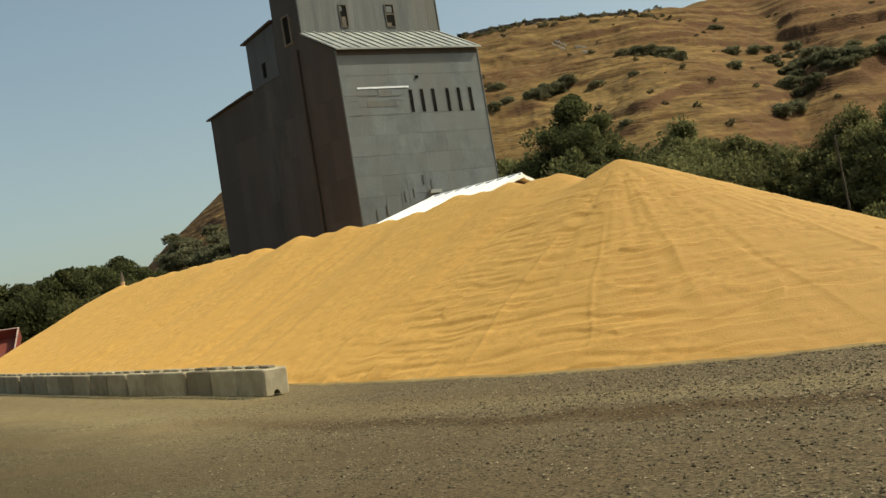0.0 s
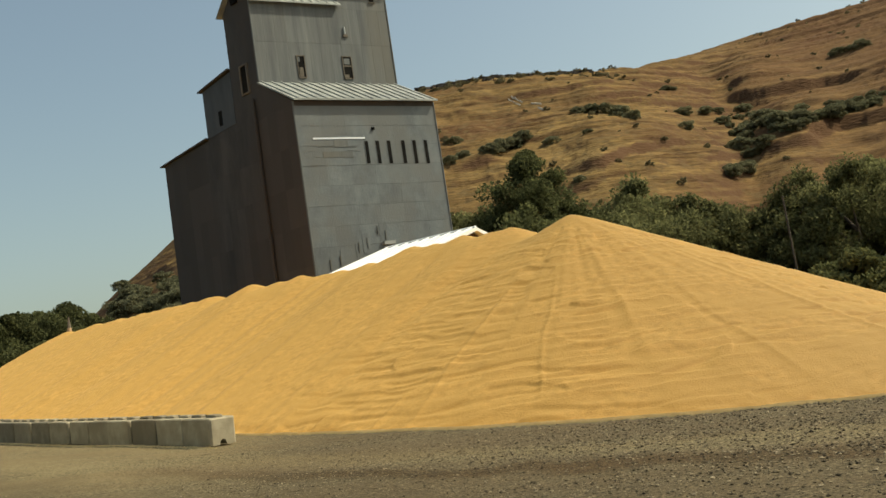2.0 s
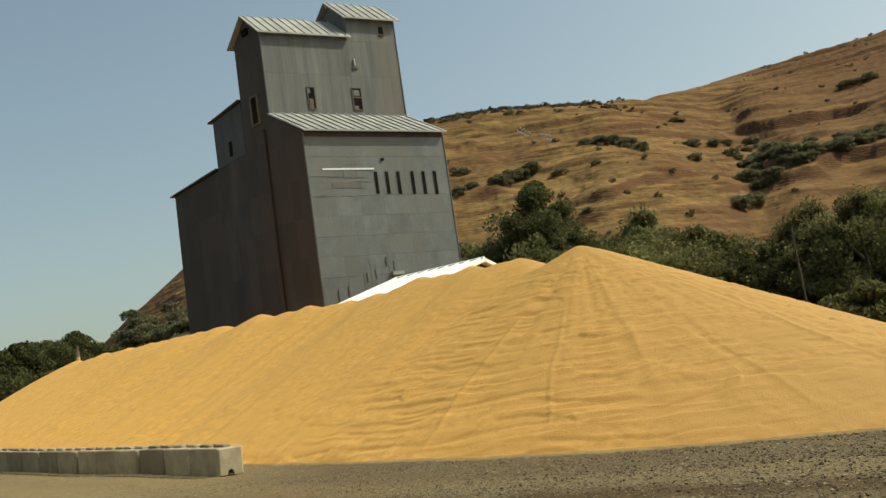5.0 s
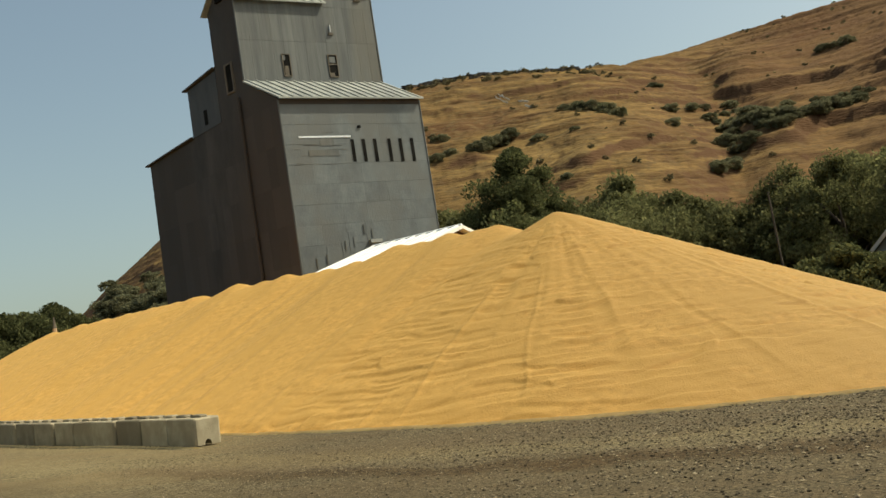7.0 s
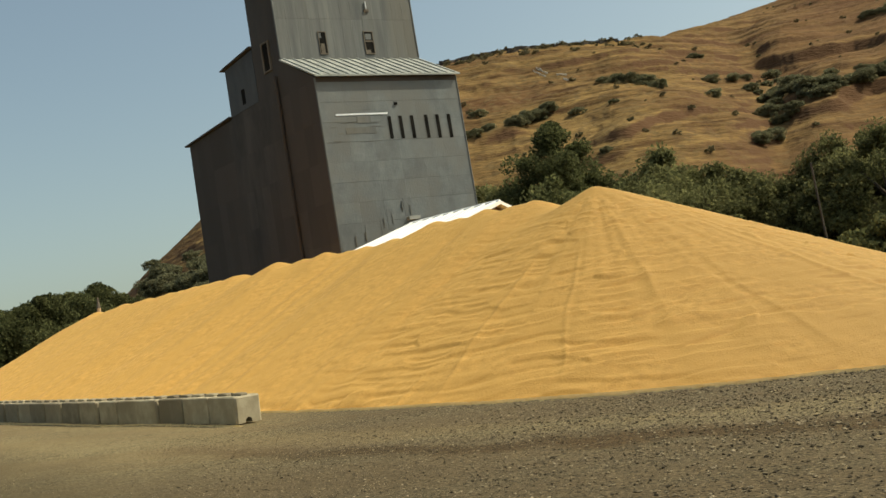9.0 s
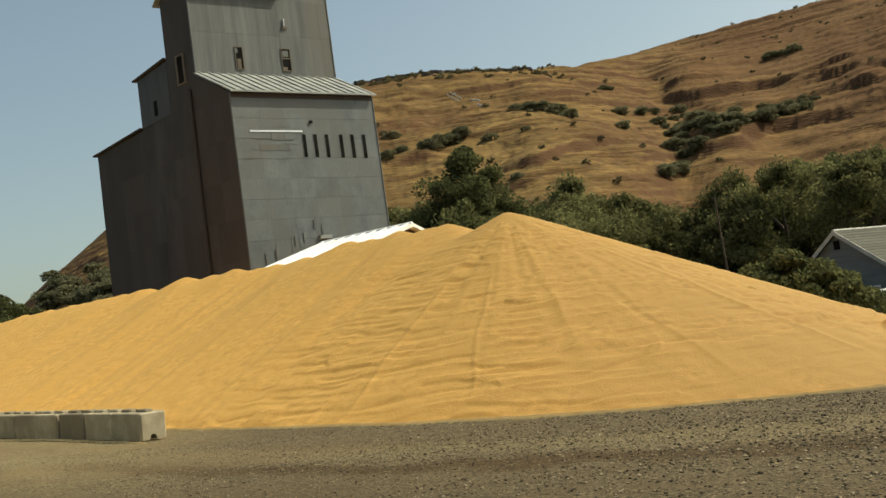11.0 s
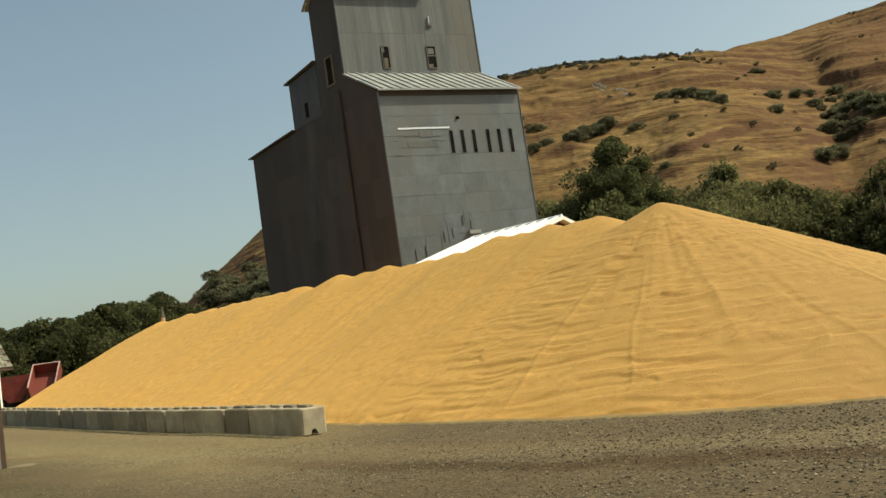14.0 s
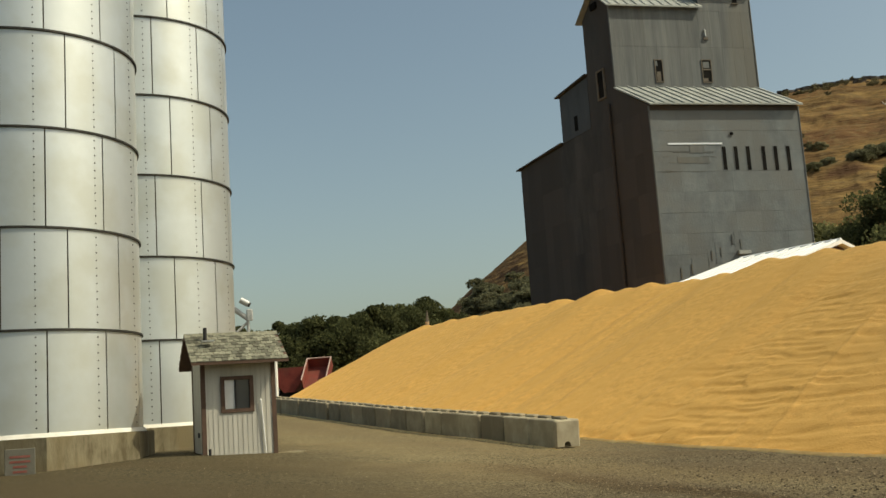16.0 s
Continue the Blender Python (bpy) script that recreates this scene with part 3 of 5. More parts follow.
def pile_z(x, y):
    z = np.full(np.shape(x), -50.0)
    warp = 0.5 * fbm(x * 0.12, y * 0.12, 3, 91)
    for k, (az, d, h) in enumerate(RIDGE):
        cx, cy = d * math.sin(math.radians(az)), d * math.cos(math.radians(az))
        dist = np.sqrt((x - cx) ** 2 + (y - cy) ** 2 + 0.05)
        ang = np.arctan2(y - cy, x - cx)
        ribs = 0.02 * vnoise(ang * 6, k + 0.5, 101 + k) * np.clip(dist / 4, 0, 1)
        c = h - REPOSE * dist + ribs
        z = np.maximum(z, c) + 0.12 * np.exp(-np.abs(z - c) / 0.16)
    # a slumped shoulder at the open end
    for cx, cy, h, s in ((17.0, 30.5, 1.5, 0.38),):
        z = np.maximum(z, h - s * np.hypot(x - cx, y - cy))
    z = z + 0.10 * warp
    # avalanche ripples across the slope near the tall end, runs down it everywhere
    ax, ay = 7.3, 39.84
    rad, ang = np.hypot(x - ax, y - ay), np.arctan2(y - ay, x - ax)
    down = (7.3 - z) / REPOSE
    along = (x - ax) * -0.788 + (y - ay) * 0.616
    side = smooth01((along - 1) / 4)
    lane = np.where(along > 0, along, -(ang + 2.234) * 9)
    patch = smooth01(fbm(x * 0.16, y * 0.16, 2, 121) * 1.6 + 0.6) * (1 - 0.88 * side)
    w = 0.6 * vnoise(down * 2.0 + 1.6 * fbm(x * 0.4, y * 0.4, 2, 111), lane * 0.5, 113) + 0.55 * vnoise(down * 3.6 + 1.5 * fbm(x * 0.5, y * 0.5, 2, 115), lane * 0.7, 117)
    w = w - 0.5 * np.abs(vnoise(down * 3.4 + 1.8 * fbm(x * 0.45, y * 0.45, 2, 118), lane * 0.45, 119)) + 0.1
    z = z + 0.06 * w * patch * np.clip(down / 3, 0, 1)
    # small broken scarps and lips left by sliding grain
    for f, seed, amount in ((0.8, 161, 0.05), (1.5, 165, 0.09), (2.3, 168, 0.1), (3.3, 171, 0.1)):
        ph = down * f + 1.3 * fbm(x * 0.35, y * 0.35, 3, seed)
        saw = ph - np.floor(ph)
        broken = smooth01(3.5 * vnoise(lane * 0.7, np.floor(ph) * 3.7, seed + 1) - 0.1) * np.where(vnoise(lane * 0.2, down * 0.3, seed + 2) > 0, 1, -1)
        z = z + amount / f * broken * (patch + 0.15 * (1 - side)) * (smooth01(saw * 8.0) - saw) * np.clip(down / 4, 0, 1)
    z = z + (0.07 * vnoise(lane * 1.1, down * 0.05, 131) + 0.03 * vnoise(lane * 3.1, down * 0.1, 133)) * smooth01(down / 5)
    runs = 0.2 * vnoise(lane * 0.75 + 0.6 * vnoise(down * 0.2, lane * 0.3, 181), down * 0.04, 183) + 0.09 * vnoise(lane * 2.1 + 0.5 * vnoise(down * 0.3, lane * 0.4, 185), down * 0.07, 187)
    z = z + side * runs * smooth01(down / 3)
    z = z + 0.015 * fbm(x * 2.5, y * 2.5, 2, 135)
    for a, r0, r1, wd, h in ((-1.87, 5.0, 14.5, 0.07, 0.03), (-2.12, 5.0, 15.0, 0.09, 0.035), (-1.39, 7.5, 15.0, 0.12, 0.022), (-1.08, 6.5, 15, 0.14, 0.035), (-2.2, 11.5, 15.0, 0.1, 0.04), (-1.62, 7.0, 11.0, 0.1, 0.025), (-1.25, 3.5, 9.0, 0.14, -0.02)):
        off = (ang - a) * rad + 0.25 * vnoise(rad * 0.7, a, 141)
        z = z + h * np.exp(-(off / wd) ** 2) * smooth01((rad - r0) / 2) * smooth01((r1 - rad) / 2)
    return z


def build_pile():
    xs = np.concatenate([np.arange(-34, -13, 0.1), np.arange(-13, 20, 0.055), np.arange(20, 29, 0.1)])
    ys = np.concatenate([np.arange(21, 40, 0.055), np.arange(40, 62, 0.1), np.arange(62, 74, 0.2)])
    X, Y = np.meshgrid(xs, ys)
    Z = pile_z(X, Y)
    g = ground_z(X, Y) + ground_relief(X, Y)
    s = (X - BLOCK_A[0]) * BLOCK_DIR[0] + (Y - BLOCK_A[1]) * BLOCK_DIR[1]
    d = (X - BLOCK_A[0]) * BLOCK_N[0] + (Y - BLOCK_A[1]) * BLOCK_N[1]
    # behind the blocks the grain lies against them; nothing spills through
    lid = np.where((s > -0.1) & (d < 0.75), g + 0.45 + np.clip(d - 0.3, -3, 0) * 3, 99)
    lid = np.where((s > -0.1) & (d >= 0.75), g + 0.62 + (d - 0.75) * 0.75, lid)
    Z = np.minimum(Z, lid)
    toe = np.clip((Z - g) / 0.25, 0, 1)
    Z = np.where(Z < g + 0.25, Z - 0.10 * (1 - toe) * (0.4 + fbm(X * 2.2, Y * 2.2, 3, 151)), Z)
    Z = np.maximum(Z, g - 0.5)
    me = grid_mesh("wheat_mound", X, Y, Z, M_WHEAT, keep=Z > g - 0.3)
    tagged(new("wheat_mound", me), "huge heap of golden wheat poured along a lumpy ridge", "grain pile")


build_pile()


def build_spill():
    rng = np.random.default_rng(7)
    vs, fs = [], []
    for a in np.radians(np.linspace(-9.5, 32, 900)):
        d = np.arange(15, 33, 0.05)
        x, y = d * np.sin(a), d * np.cos(a)
        hit = np.nonzero(pile_z(x, y) > ground_z(x, y) + ground_relief(x, y))[0]
        if not len(hit):
            continue
        for _ in range(16):
            q = d[hit[0]] - abs(rng.normal()) * 0.17 + 0.16
            px, py = q * math.sin(a), q * math.cos(a)
            pz = float(ground_z(px, py) + ground_relief(px, py))
            s = rng.uniform(0.02, 0.06)
            n = len(vs)
            vs += [(px - s, py, pz), (px + s, py - s, pz), (px + s * 0.3, py + s, pz), (px, py, pz + s)]
            fs += [(n, n + 1, n + 3), (n + 1, n + 2, n + 3), (n + 2, n, n + 3)]
    # a thin line of grain along the foot of the block row
    for _ in range(3500):
        q = BLOCK_A + BLOCK_DIR * rng.uniform(-0.4, 33) - BLOCK_N * abs(rng.normal()) * 0.16
        px, py = q
        pz = float(ground_z(px, py) + ground_relief(px, py))
        k = rng.uniform(0.012, 0.035)
        n = len(vs)
        vs += [(px - k, py, pz), (px + k, py - k, pz), (px + k * 0.3, py + k, pz), (px, py, pz + k)]
        fs += [(n, n + 1, n + 3), (n + 1, n + 2, n + 3), (n + 2, n, n + 3)]
    tagged(new("spilled_grain", mesh_of("spilled_grain", vs, fs, M_SPILL)), "thin scatter of pale spilled wheat at the heap's foot", "grain", kind="stuff")


build_spill()


# ---------- concrete blocks ----------
def build_block():
    t = thing("concrete_block", "grey cast concrete retaining block beside the grain", "concrete block", "blocks along the grain pile")
    L, H = 1.47, 0.71
    sh = Shape()
    # body with a forklift groove cut through under the middle
    out = [(0, 0.0), (-0.23, 0.0), (-0.27, 0.11), (-0.36, 0.15), (-0.45, 0.11), (-0.49, 0.0), (-0.76, 0.0), (-0.76, H - 0.03), (-0.73, H), (-0.03, H), (0.0, H - 0.03)]
    inner = [(p * 0.86 - 0.053, q if q < 0.2 else q - 0.04) for p, q in out]
    n = len(out)
    vs = [(0.0, *p) for p in inner] + [(0.045, *p) for p in out] + [(L - 0.045, *p) for p in out] + [(L, *p) for p in inner]
    sh.add(vs, [tuple(range(n)), tuple(reversed(range(3 * n, 4 * n)))] + [(k * n + i, (k + 1) * n + i, (k + 1) * n + (i + 1) % n, k * n + (i + 1) % n) for k in range(3) for i in range(n)])
    part("body", sh, M_CONCRETE, t)
    key = Shape()
    for a, b in ((0.14, 0.64), (0.9, 1.4)):
        key.bevel_box(a, -0.5, H - 0.01, b, -0.26, H + 0.07, 0.03)
    part("key", key, M_CONCRETE, t)
    loop = Shape()
    loop.tube((0.72, -0.38, H - 0.02), (0.72, -0.38, H + 0.06), 0.012).tube((0.72, -0.38, H + 0.06), (0.8, -0.38, H + 0.06), 0.012).tube((0.8, -0.38, H + 0.06), (0.8, -0.38, H - 0.02), 0.012)
    part("lifting_loop", loop, M_ZINC_DARK, t, "rusty steel lifting loop")
    return t


proto = build_block()
rng = random.Random(5)
turn = math.degrees(math.atan2(BLOCK_DIR[1], BLOCK_DIR[0]))
for k in range(22):
    px, py = BLOCK_A + BLOCK_DIR * (1.53 * k) + BLOCK_N * rng.uniform(-0.06, 0.06)
    rise = math.degrees(math.asin((float(ground_z(*(BLOCK_A + BLOCK_DIR * (1.53 * k + 1.5)))) - float(ground_z(px, py))) / 1.5))
    m = pose(px, py, float(ground_z(px, py)), 0, 0, turn + rng.uniform(-1.5, 1.5)) @ pose(0, 0, 0, 0, -rise, 0)
    if k == 0:
        proto.matrix_world = m
    else:
        copy_thing(proto, m)

# ---------- shed ----------
SHED = Matrix(((0.814, -0.581, 0, -13.04), (0.581, 0.814, 0, 24.21), (0, 0, 1, 1.46), (0, 0, 0, 1)))


def build_shed():
    W, D, H, RZ = 1.8, 1.8, 2.53, 3.03
    t = thing("booth", "cream wooden booth with brown trim and shingled gable roof", "shed", at=SHED)
    slab = Shape().bevel_box(-0.05, -0.05, -0.45, W + 0.75, D + 0.1, 0.0, 0.03)
    part("slab", slab, M_CONC_OLD, t, "low concrete floor slab")
    w = Shape()
    # front wall round the window opening
    wx0, wx1, wz0, wz1 = 0.52, 1.2, 1.14, 1.9
    for a, b, c, d in ((0, wx0, 0, H), (wx1, W, 0, H), (wx0, wx1, 0, wz0), (wx0, wx1, wz1, H)):
        w.box(a, 0, c, b, 0.1, d)
    w.box(0, D - 0.1, 0, W, D, H)
    for x in (0, W - 0.1):
        w.prism([(0.1, 0), (D - 0.1, 0), (D - 0.1, H), (D / 2, RZ - 0.1), (0.1, H)], lambda a, p, q: (a, p, q), x, x + 0.1)
    part("wall", w, M_SIDING, t)
    n = 15
    for i in range(n):
        x = i * W / n + 0.015
        spans = [(0.02, H - 0.02)] if x + W / n < wx0 - 0.04 or x > wx1 + 0.02 else [(0.02, wz0 - 0.08), (wz1 + 0.08, H - 0.02)]
        for a, b in spans:
            part("siding_board", Shape().box(x, -0.014, a, x + W / n - 0.022, 0.002, b), M_SIDING, t)
    for i in range(12):
        y = 0.12 + i * (D - 0.24) / 12
        part("siding_board", Shape().box(-0.014, y, 0.02, 0.002, y + (D - 0.24) / 12 - 0.022, H - 0.02), M_SIDING, t)
    for x, y in ((-0.03, -0.03), (W - 0.08, -0.03), (-0.03, D - 0.08), (W - 0.08, D - 0.08)):
        part("corner_board", Shape().box(x, y, 0, x + 0.11, y + 0.11, H), M_BROWN, t, "dark brown corner board")
    part("frieze_board", Shape().box(0.08, -0.03, H - 0.1, W - 0.08, -0.003, H), M_BROWN, t, "dark brown frieze board")
    win = new("window")
    win.parent = t
    win["label"] = "sliding window in a brown frame"
    fr = Shape()
    for a, b, c, d in ((wx0 - 0.07, wx0 + 0.03, wz0 - 0.07, wz1 + 0.07), (wx1 - 0.03, wx1 + 0.07, wz0 - 0.07, wz1 + 0.07), (wx0 + 0.03, wx1 - 0.03, wz0 - 0.07, wz0 + 0.02), (wx0 + 0.03, wx1 - 0.03, wz1 - 0.02, wz1 + 0.07)):
        fr.box(a, -0.045, c, b, 0.06, d)
    part("frame", fr, M_BROWN, win)
    part("pane", Shape().box(wx0 + 0.03, 0.03, wz0 + 0.02, wx0 + 0.28, 0.04, wz1 - 0.02), M_WHITE, win, "white blind behind the glass")
    part("pane", Shape().box(wx0 + 0.33, 0.045, wz0 + 0.02, wx1 - 0.03, 0.055, wz1 - 0.02), glass("window_glass", (0.05, 0.06, 0.07)), win)
    part("mullion", Shape().box(wx0 + 0.28, 0.0, wz0 + 0.02, wx0 + 0.33, 0.05, wz1 - 0.02), M_BLACK, win)
    # roof: two slopes, ridge along the front
    ov, side, th = 0.5, 0.3, 0.07
    pitch = (RZ - H) / (D / 2)
    ez = H - ov * pitch
    deck = Shape()
    deck.prism([(-ov, ez), (D / 2, RZ), (D + ov, ez), (D + ov, ez + th), (D / 2, RZ + th), (-ov, ez + th)], lambda a, p, q: (a, p, q), -side, W + side)
    part("roof", deck, M_BROWN, t, "brown roof deck and fascia")
    rows, cols = 9, 16
    ang = math.atan(pitch)
    sl = math.hypot(D / 2 + ov, RZ - ez)
    tab = Shape().box(0, 0, 0, (W + 2 * side) / cols - 0.012, sl / rows + 0.03, 0.016).mesh("shingle", M_SHINGLE)
    r2 = random.Random(8)
    for s in (0, 1):
        for r in range(rows):
            for c in range(cols):
                x = -side + (c + (0.5 if r % 2 else 0)) * (W + 2 * side) / cols
                if x > W + side - 0.1:
                    x = -side - 0.01
                d = r * sl / rows
                if s == 0:
                    m = Matrix.Translation((x, -ov + d * math.cos(ang), ez + th + d * math.sin(ang))) @ pose(0, 0, 0, math.degrees(ang) - 2.2, 0, 0)
                else:
                    m = Matrix.Translation((x + (W + 2 * side) / cols - 0.012, D + ov - d * math.cos(ang), ez + th + d * math.sin(ang))) @ pose(0, 0, 0, 0, 0, 180) @ pose(0, 0, 0, math.degrees(ang) - 2.2, 0, 0)
                m = m @ Matrix.Translation((0, 0, 0.006 + r2.uniform(0, 0.006)))
                part("shingle", tab, None, t, at=m)
    part("ridge_cap", Shape().prism([(D / 2 - 0.12, RZ + th - 0.06), (D / 2, RZ + th + 0.045), (D / 2 + 0.12, RZ + th - 0.06)], lambda a, p, q: (a, p, q), -side, W + side), M_SHINGLE, t)
    vent = Shape().tube((0.18, 0.5, RZ - 0.3), (0.18, 0.5, RZ + 0.22), 0.05, n=12)
    part("vent_pipe", vent, M_BLACK, t, "black roof vent pipe")
    part("vent_collar", Shape().box(0.05, 0.36, 2.77, 0.35, 0.6, 2.8, pose(0, -0.28, 0.1, 0, 0, 0)), M_STEEL, t)
    # conduit against the front wall
    part("conduit", Shape().tube((1.44, -0.06, 1.32), (1.52, -0.06, 0.02), 0.02).tube((1.44, -0.06, 1.32), (1.44, 0.0, 1.36), 0.02), M_WHITE, t, "white conduit beside the window")
    part("outlet", Shape().box(-0.05, 0.55, 0.5, -0.012, 0.68, 0.62), M_BLACK, t)
    part("post_stub", Shape().tube((0.12, -0.22, -0.2), (0.12, -0.22, 0.22), 0.035), M_BLACK, t, "short black pipe post")


build_shed()


# ---------- silos ----------
def build_silo(cx, cy, base_z, low_z, rings, face, label, pad_turn):
    """A bolted steel tank: face is the angle towards the yard, from which seams and bolts are counted."""
    R, RH, NP = 2.9, 2.44, 12
    t = thing("silo", label, "silo", "pair of steel silos", at=Matrix.Translation((cx, cy, 0)))
    pad = Shape()
    oct_ = [(3.02 / math.cos(math.pi / 8) * math.cos(math.radians(pad_turn) + math.pi / 4 * i), 3.02 / math.cos(math.pi / 8) * math.sin(math.radians(pad_turn) + math.pi / 4 * i)) for i in range(8)]
    pad.add([(x, y, low_z - 0.6) for x, y in oct_] + [(x, y, base_z - 0.05) for x, y in oct_], [tuple(range(8)), tuple(range(8, 16))] + [(i, (i + 1) % 8, 8 + (i + 1) % 8, 8 + i) for i in range(8)])
    part("foundation", pad, M_CONC_OLD, t, "stained concrete foundation")
    grout = Shape().tube((0, 0, base_z - 0.06), (0, 0, base_z + 0.05), R + 0.09, R + 0.03, n=64)
    part("grout_ring", grout, M_CONC_PALE, t, "pale grout ring", smooth=False)
    top = base_z + rings * RH
    core = Shape().tube((0, 0, base_z), (0, 0, top), R - 0.03, n=72)
    part("liner", core, M_SEAM, t, smooth=True)
    # one curved sheet, shared by all
    seg, half = 7, math.pi / NP - 0.006
    sh = Shape()
    vs, fs = [], []
    for r, z in ((R, 0.02), (R - 0.02, 0.02), (R, RH - 0.02), (R - 0.02, RH - 0.02)):
        vs += [(r * math.cos(-half + 2 * half * i / seg), r * math.sin(-half + 2 * half * i / seg), z) for i in range(seg + 1)]
    n = seg + 1
    for i in range(seg):
        fs += [(i, i + 1, 2 * n + i + 1, 2 * n + i), (i, n + i, n + i + 1, i + 1), (2 * n + i, 2 * n + i + 1, 3 * n + i + 1, 3 * n + i)]
    fs += [(0, 2 * n, 3 * n, n), (seg, n + seg, 3 * n + seg, 2 * n + seg)]
    sheet = sh.add(vs, fs).mesh("sheet", M_ZINC)
    for p in sheet.polygons:
        p.use_smooth = len(p.vertices) == 4 and abs(p.normal.z) < 0.5 and Vector((p.center.x, p.center.y)).length > R * 0.99 - 0.03
    sheet.normals_split_custom_set_from_vertices([Vector((v.co.x, v.co.y, 0)).normalized() for v in sheet.vertices])
    for r in range(rings):
        off = math.radians(-10 if r % 2 else 10) + math.pi / NP
        for k in range(NP):
            part("sheet", sheet, None, t, at=Matrix.Translation((0, 0, base_z + r * RH)) @ Matrix.Rotation(face + off + 2 * math.pi * k / NP, 4, 'Z'))
    for r in range(1, rings + 1):
        z = base_z + r * RH
        band = Shape()
        m = 72
        prof = ((R - 0.02, -0.035), (R + 0.05, -0.035), (R + 0.05, 0.015), (R - 0.02, 0.03))
        v2 = [(p * math.cos(2 * math.pi * i / m), p * math.sin(2 * math.pi * i / m), z + q) for i in range(m) for p, q in prof]
        f2 = [(4 * i + j, 4 * ((i + 1) % m) + j, 4 * ((i + 1) % m) + (j + 1) % 4, 4 * i + (j + 1) % 4) for i in range(m) for j in range(4)]
        part("band", band.add(v2, f2), M_ZINC_DARK, t, "dark lapped ring joint")
    head = Shape().tube((R, 0, 0), (R + 0.012, 0, 0), 0.021, 0.017, n=6).mesh("bolt", M_ZINC_DARK)
    rest = Shape()
    for k in range(-3, 4):
        a = face + math.radians(5 + 30 * k)
        c, s = math.cos(a), math.sin(a)
        for r in range(rings):
            for i in range(12):
                z = base_z + r * RH + 0.17 + i * 0.19
                if k in (0, 1, 2):
                    part("bolt", head, None, t, at=Matrix.Translation((0, 0, z)) @ Matrix.Rotation(a, 4, 'Z'))
                else:
                    p = Vector((c * R, s * R, z))
                    rest.tube(p, p + Vector((c, s, 0)) * 0.012, 0.021, 0.017, n=6)
    b = part("bolting", rest, M_ZINC_DARK, t, "dark bolts round the back")
    b["kind"] = "stuff"
    cone = Shape().tube((0, 0, top - 0.02), (0, 0, top + 1.7), R + 0.12, 0.4, n=48)
    part("roof", cone, M_ZINC, t, "conical steel roof")
    part("roof_cap", Shape().tube((0, 0, top + 1.68), (0, 0, top + 2.0), 0.45, 0.4, n=24), M_ZINC, t)


build_silo(-17.76, 23.68, 2.28, 1.3, 8, math.atan2(-23.68, 17.76), "bright galvanized steel silo on a stained concrete base", 0.0)
build_silo(-18.11, 29.83, 2.34, 1.5, 8, math.atan2(-29.83, 18.11), "bright galvanized steel silo behind the cream booth", 22.5)


def build_sign():
    t = thing("warning_sign", "weathered grey sign with faded red lettering on concrete", "sign", at=Matrix.Translation((-15.72, 20.79, 1.7)) @ pose(0, 0, 0, 0, 0, 53 - 22))
    part("board", Shape().bevel_box(-0.32, -0.02, -0.36, 0.32, 0.02, 0.32, 0.01), M_SIGN, t)
    r2 = random.Random(2)
    for i in range(4):
        w = r2.uniform(0.14, 0.22)
        part("lettering_bar", Shape().box(-w, -0.026, 0.12 - i * 0.11, w, -0.021, 0.17 - i * 0.11), M_SIGN_RED, t)


build_sign()

# ---------- grain elevator ----------
K = 62.0 / 60.0
EC = Vector((-3.9, 61.88))
EU = Vector((math.cos(radians(29)), math.sin(radians(29))))
EV = Vector((-math.sin(radians(40)), math.cos(radians(40))))
EN = Vector((math.sin(radians(29)), -math.cos(radians(29))))


def ez_(z):
    return 2.2 + (z - 1.5) * K


def E(u, v, z):
    p = EC + EU * (u * K) + EV * (v * K)
    return Vector((p.x, p.y, ez_(z)))


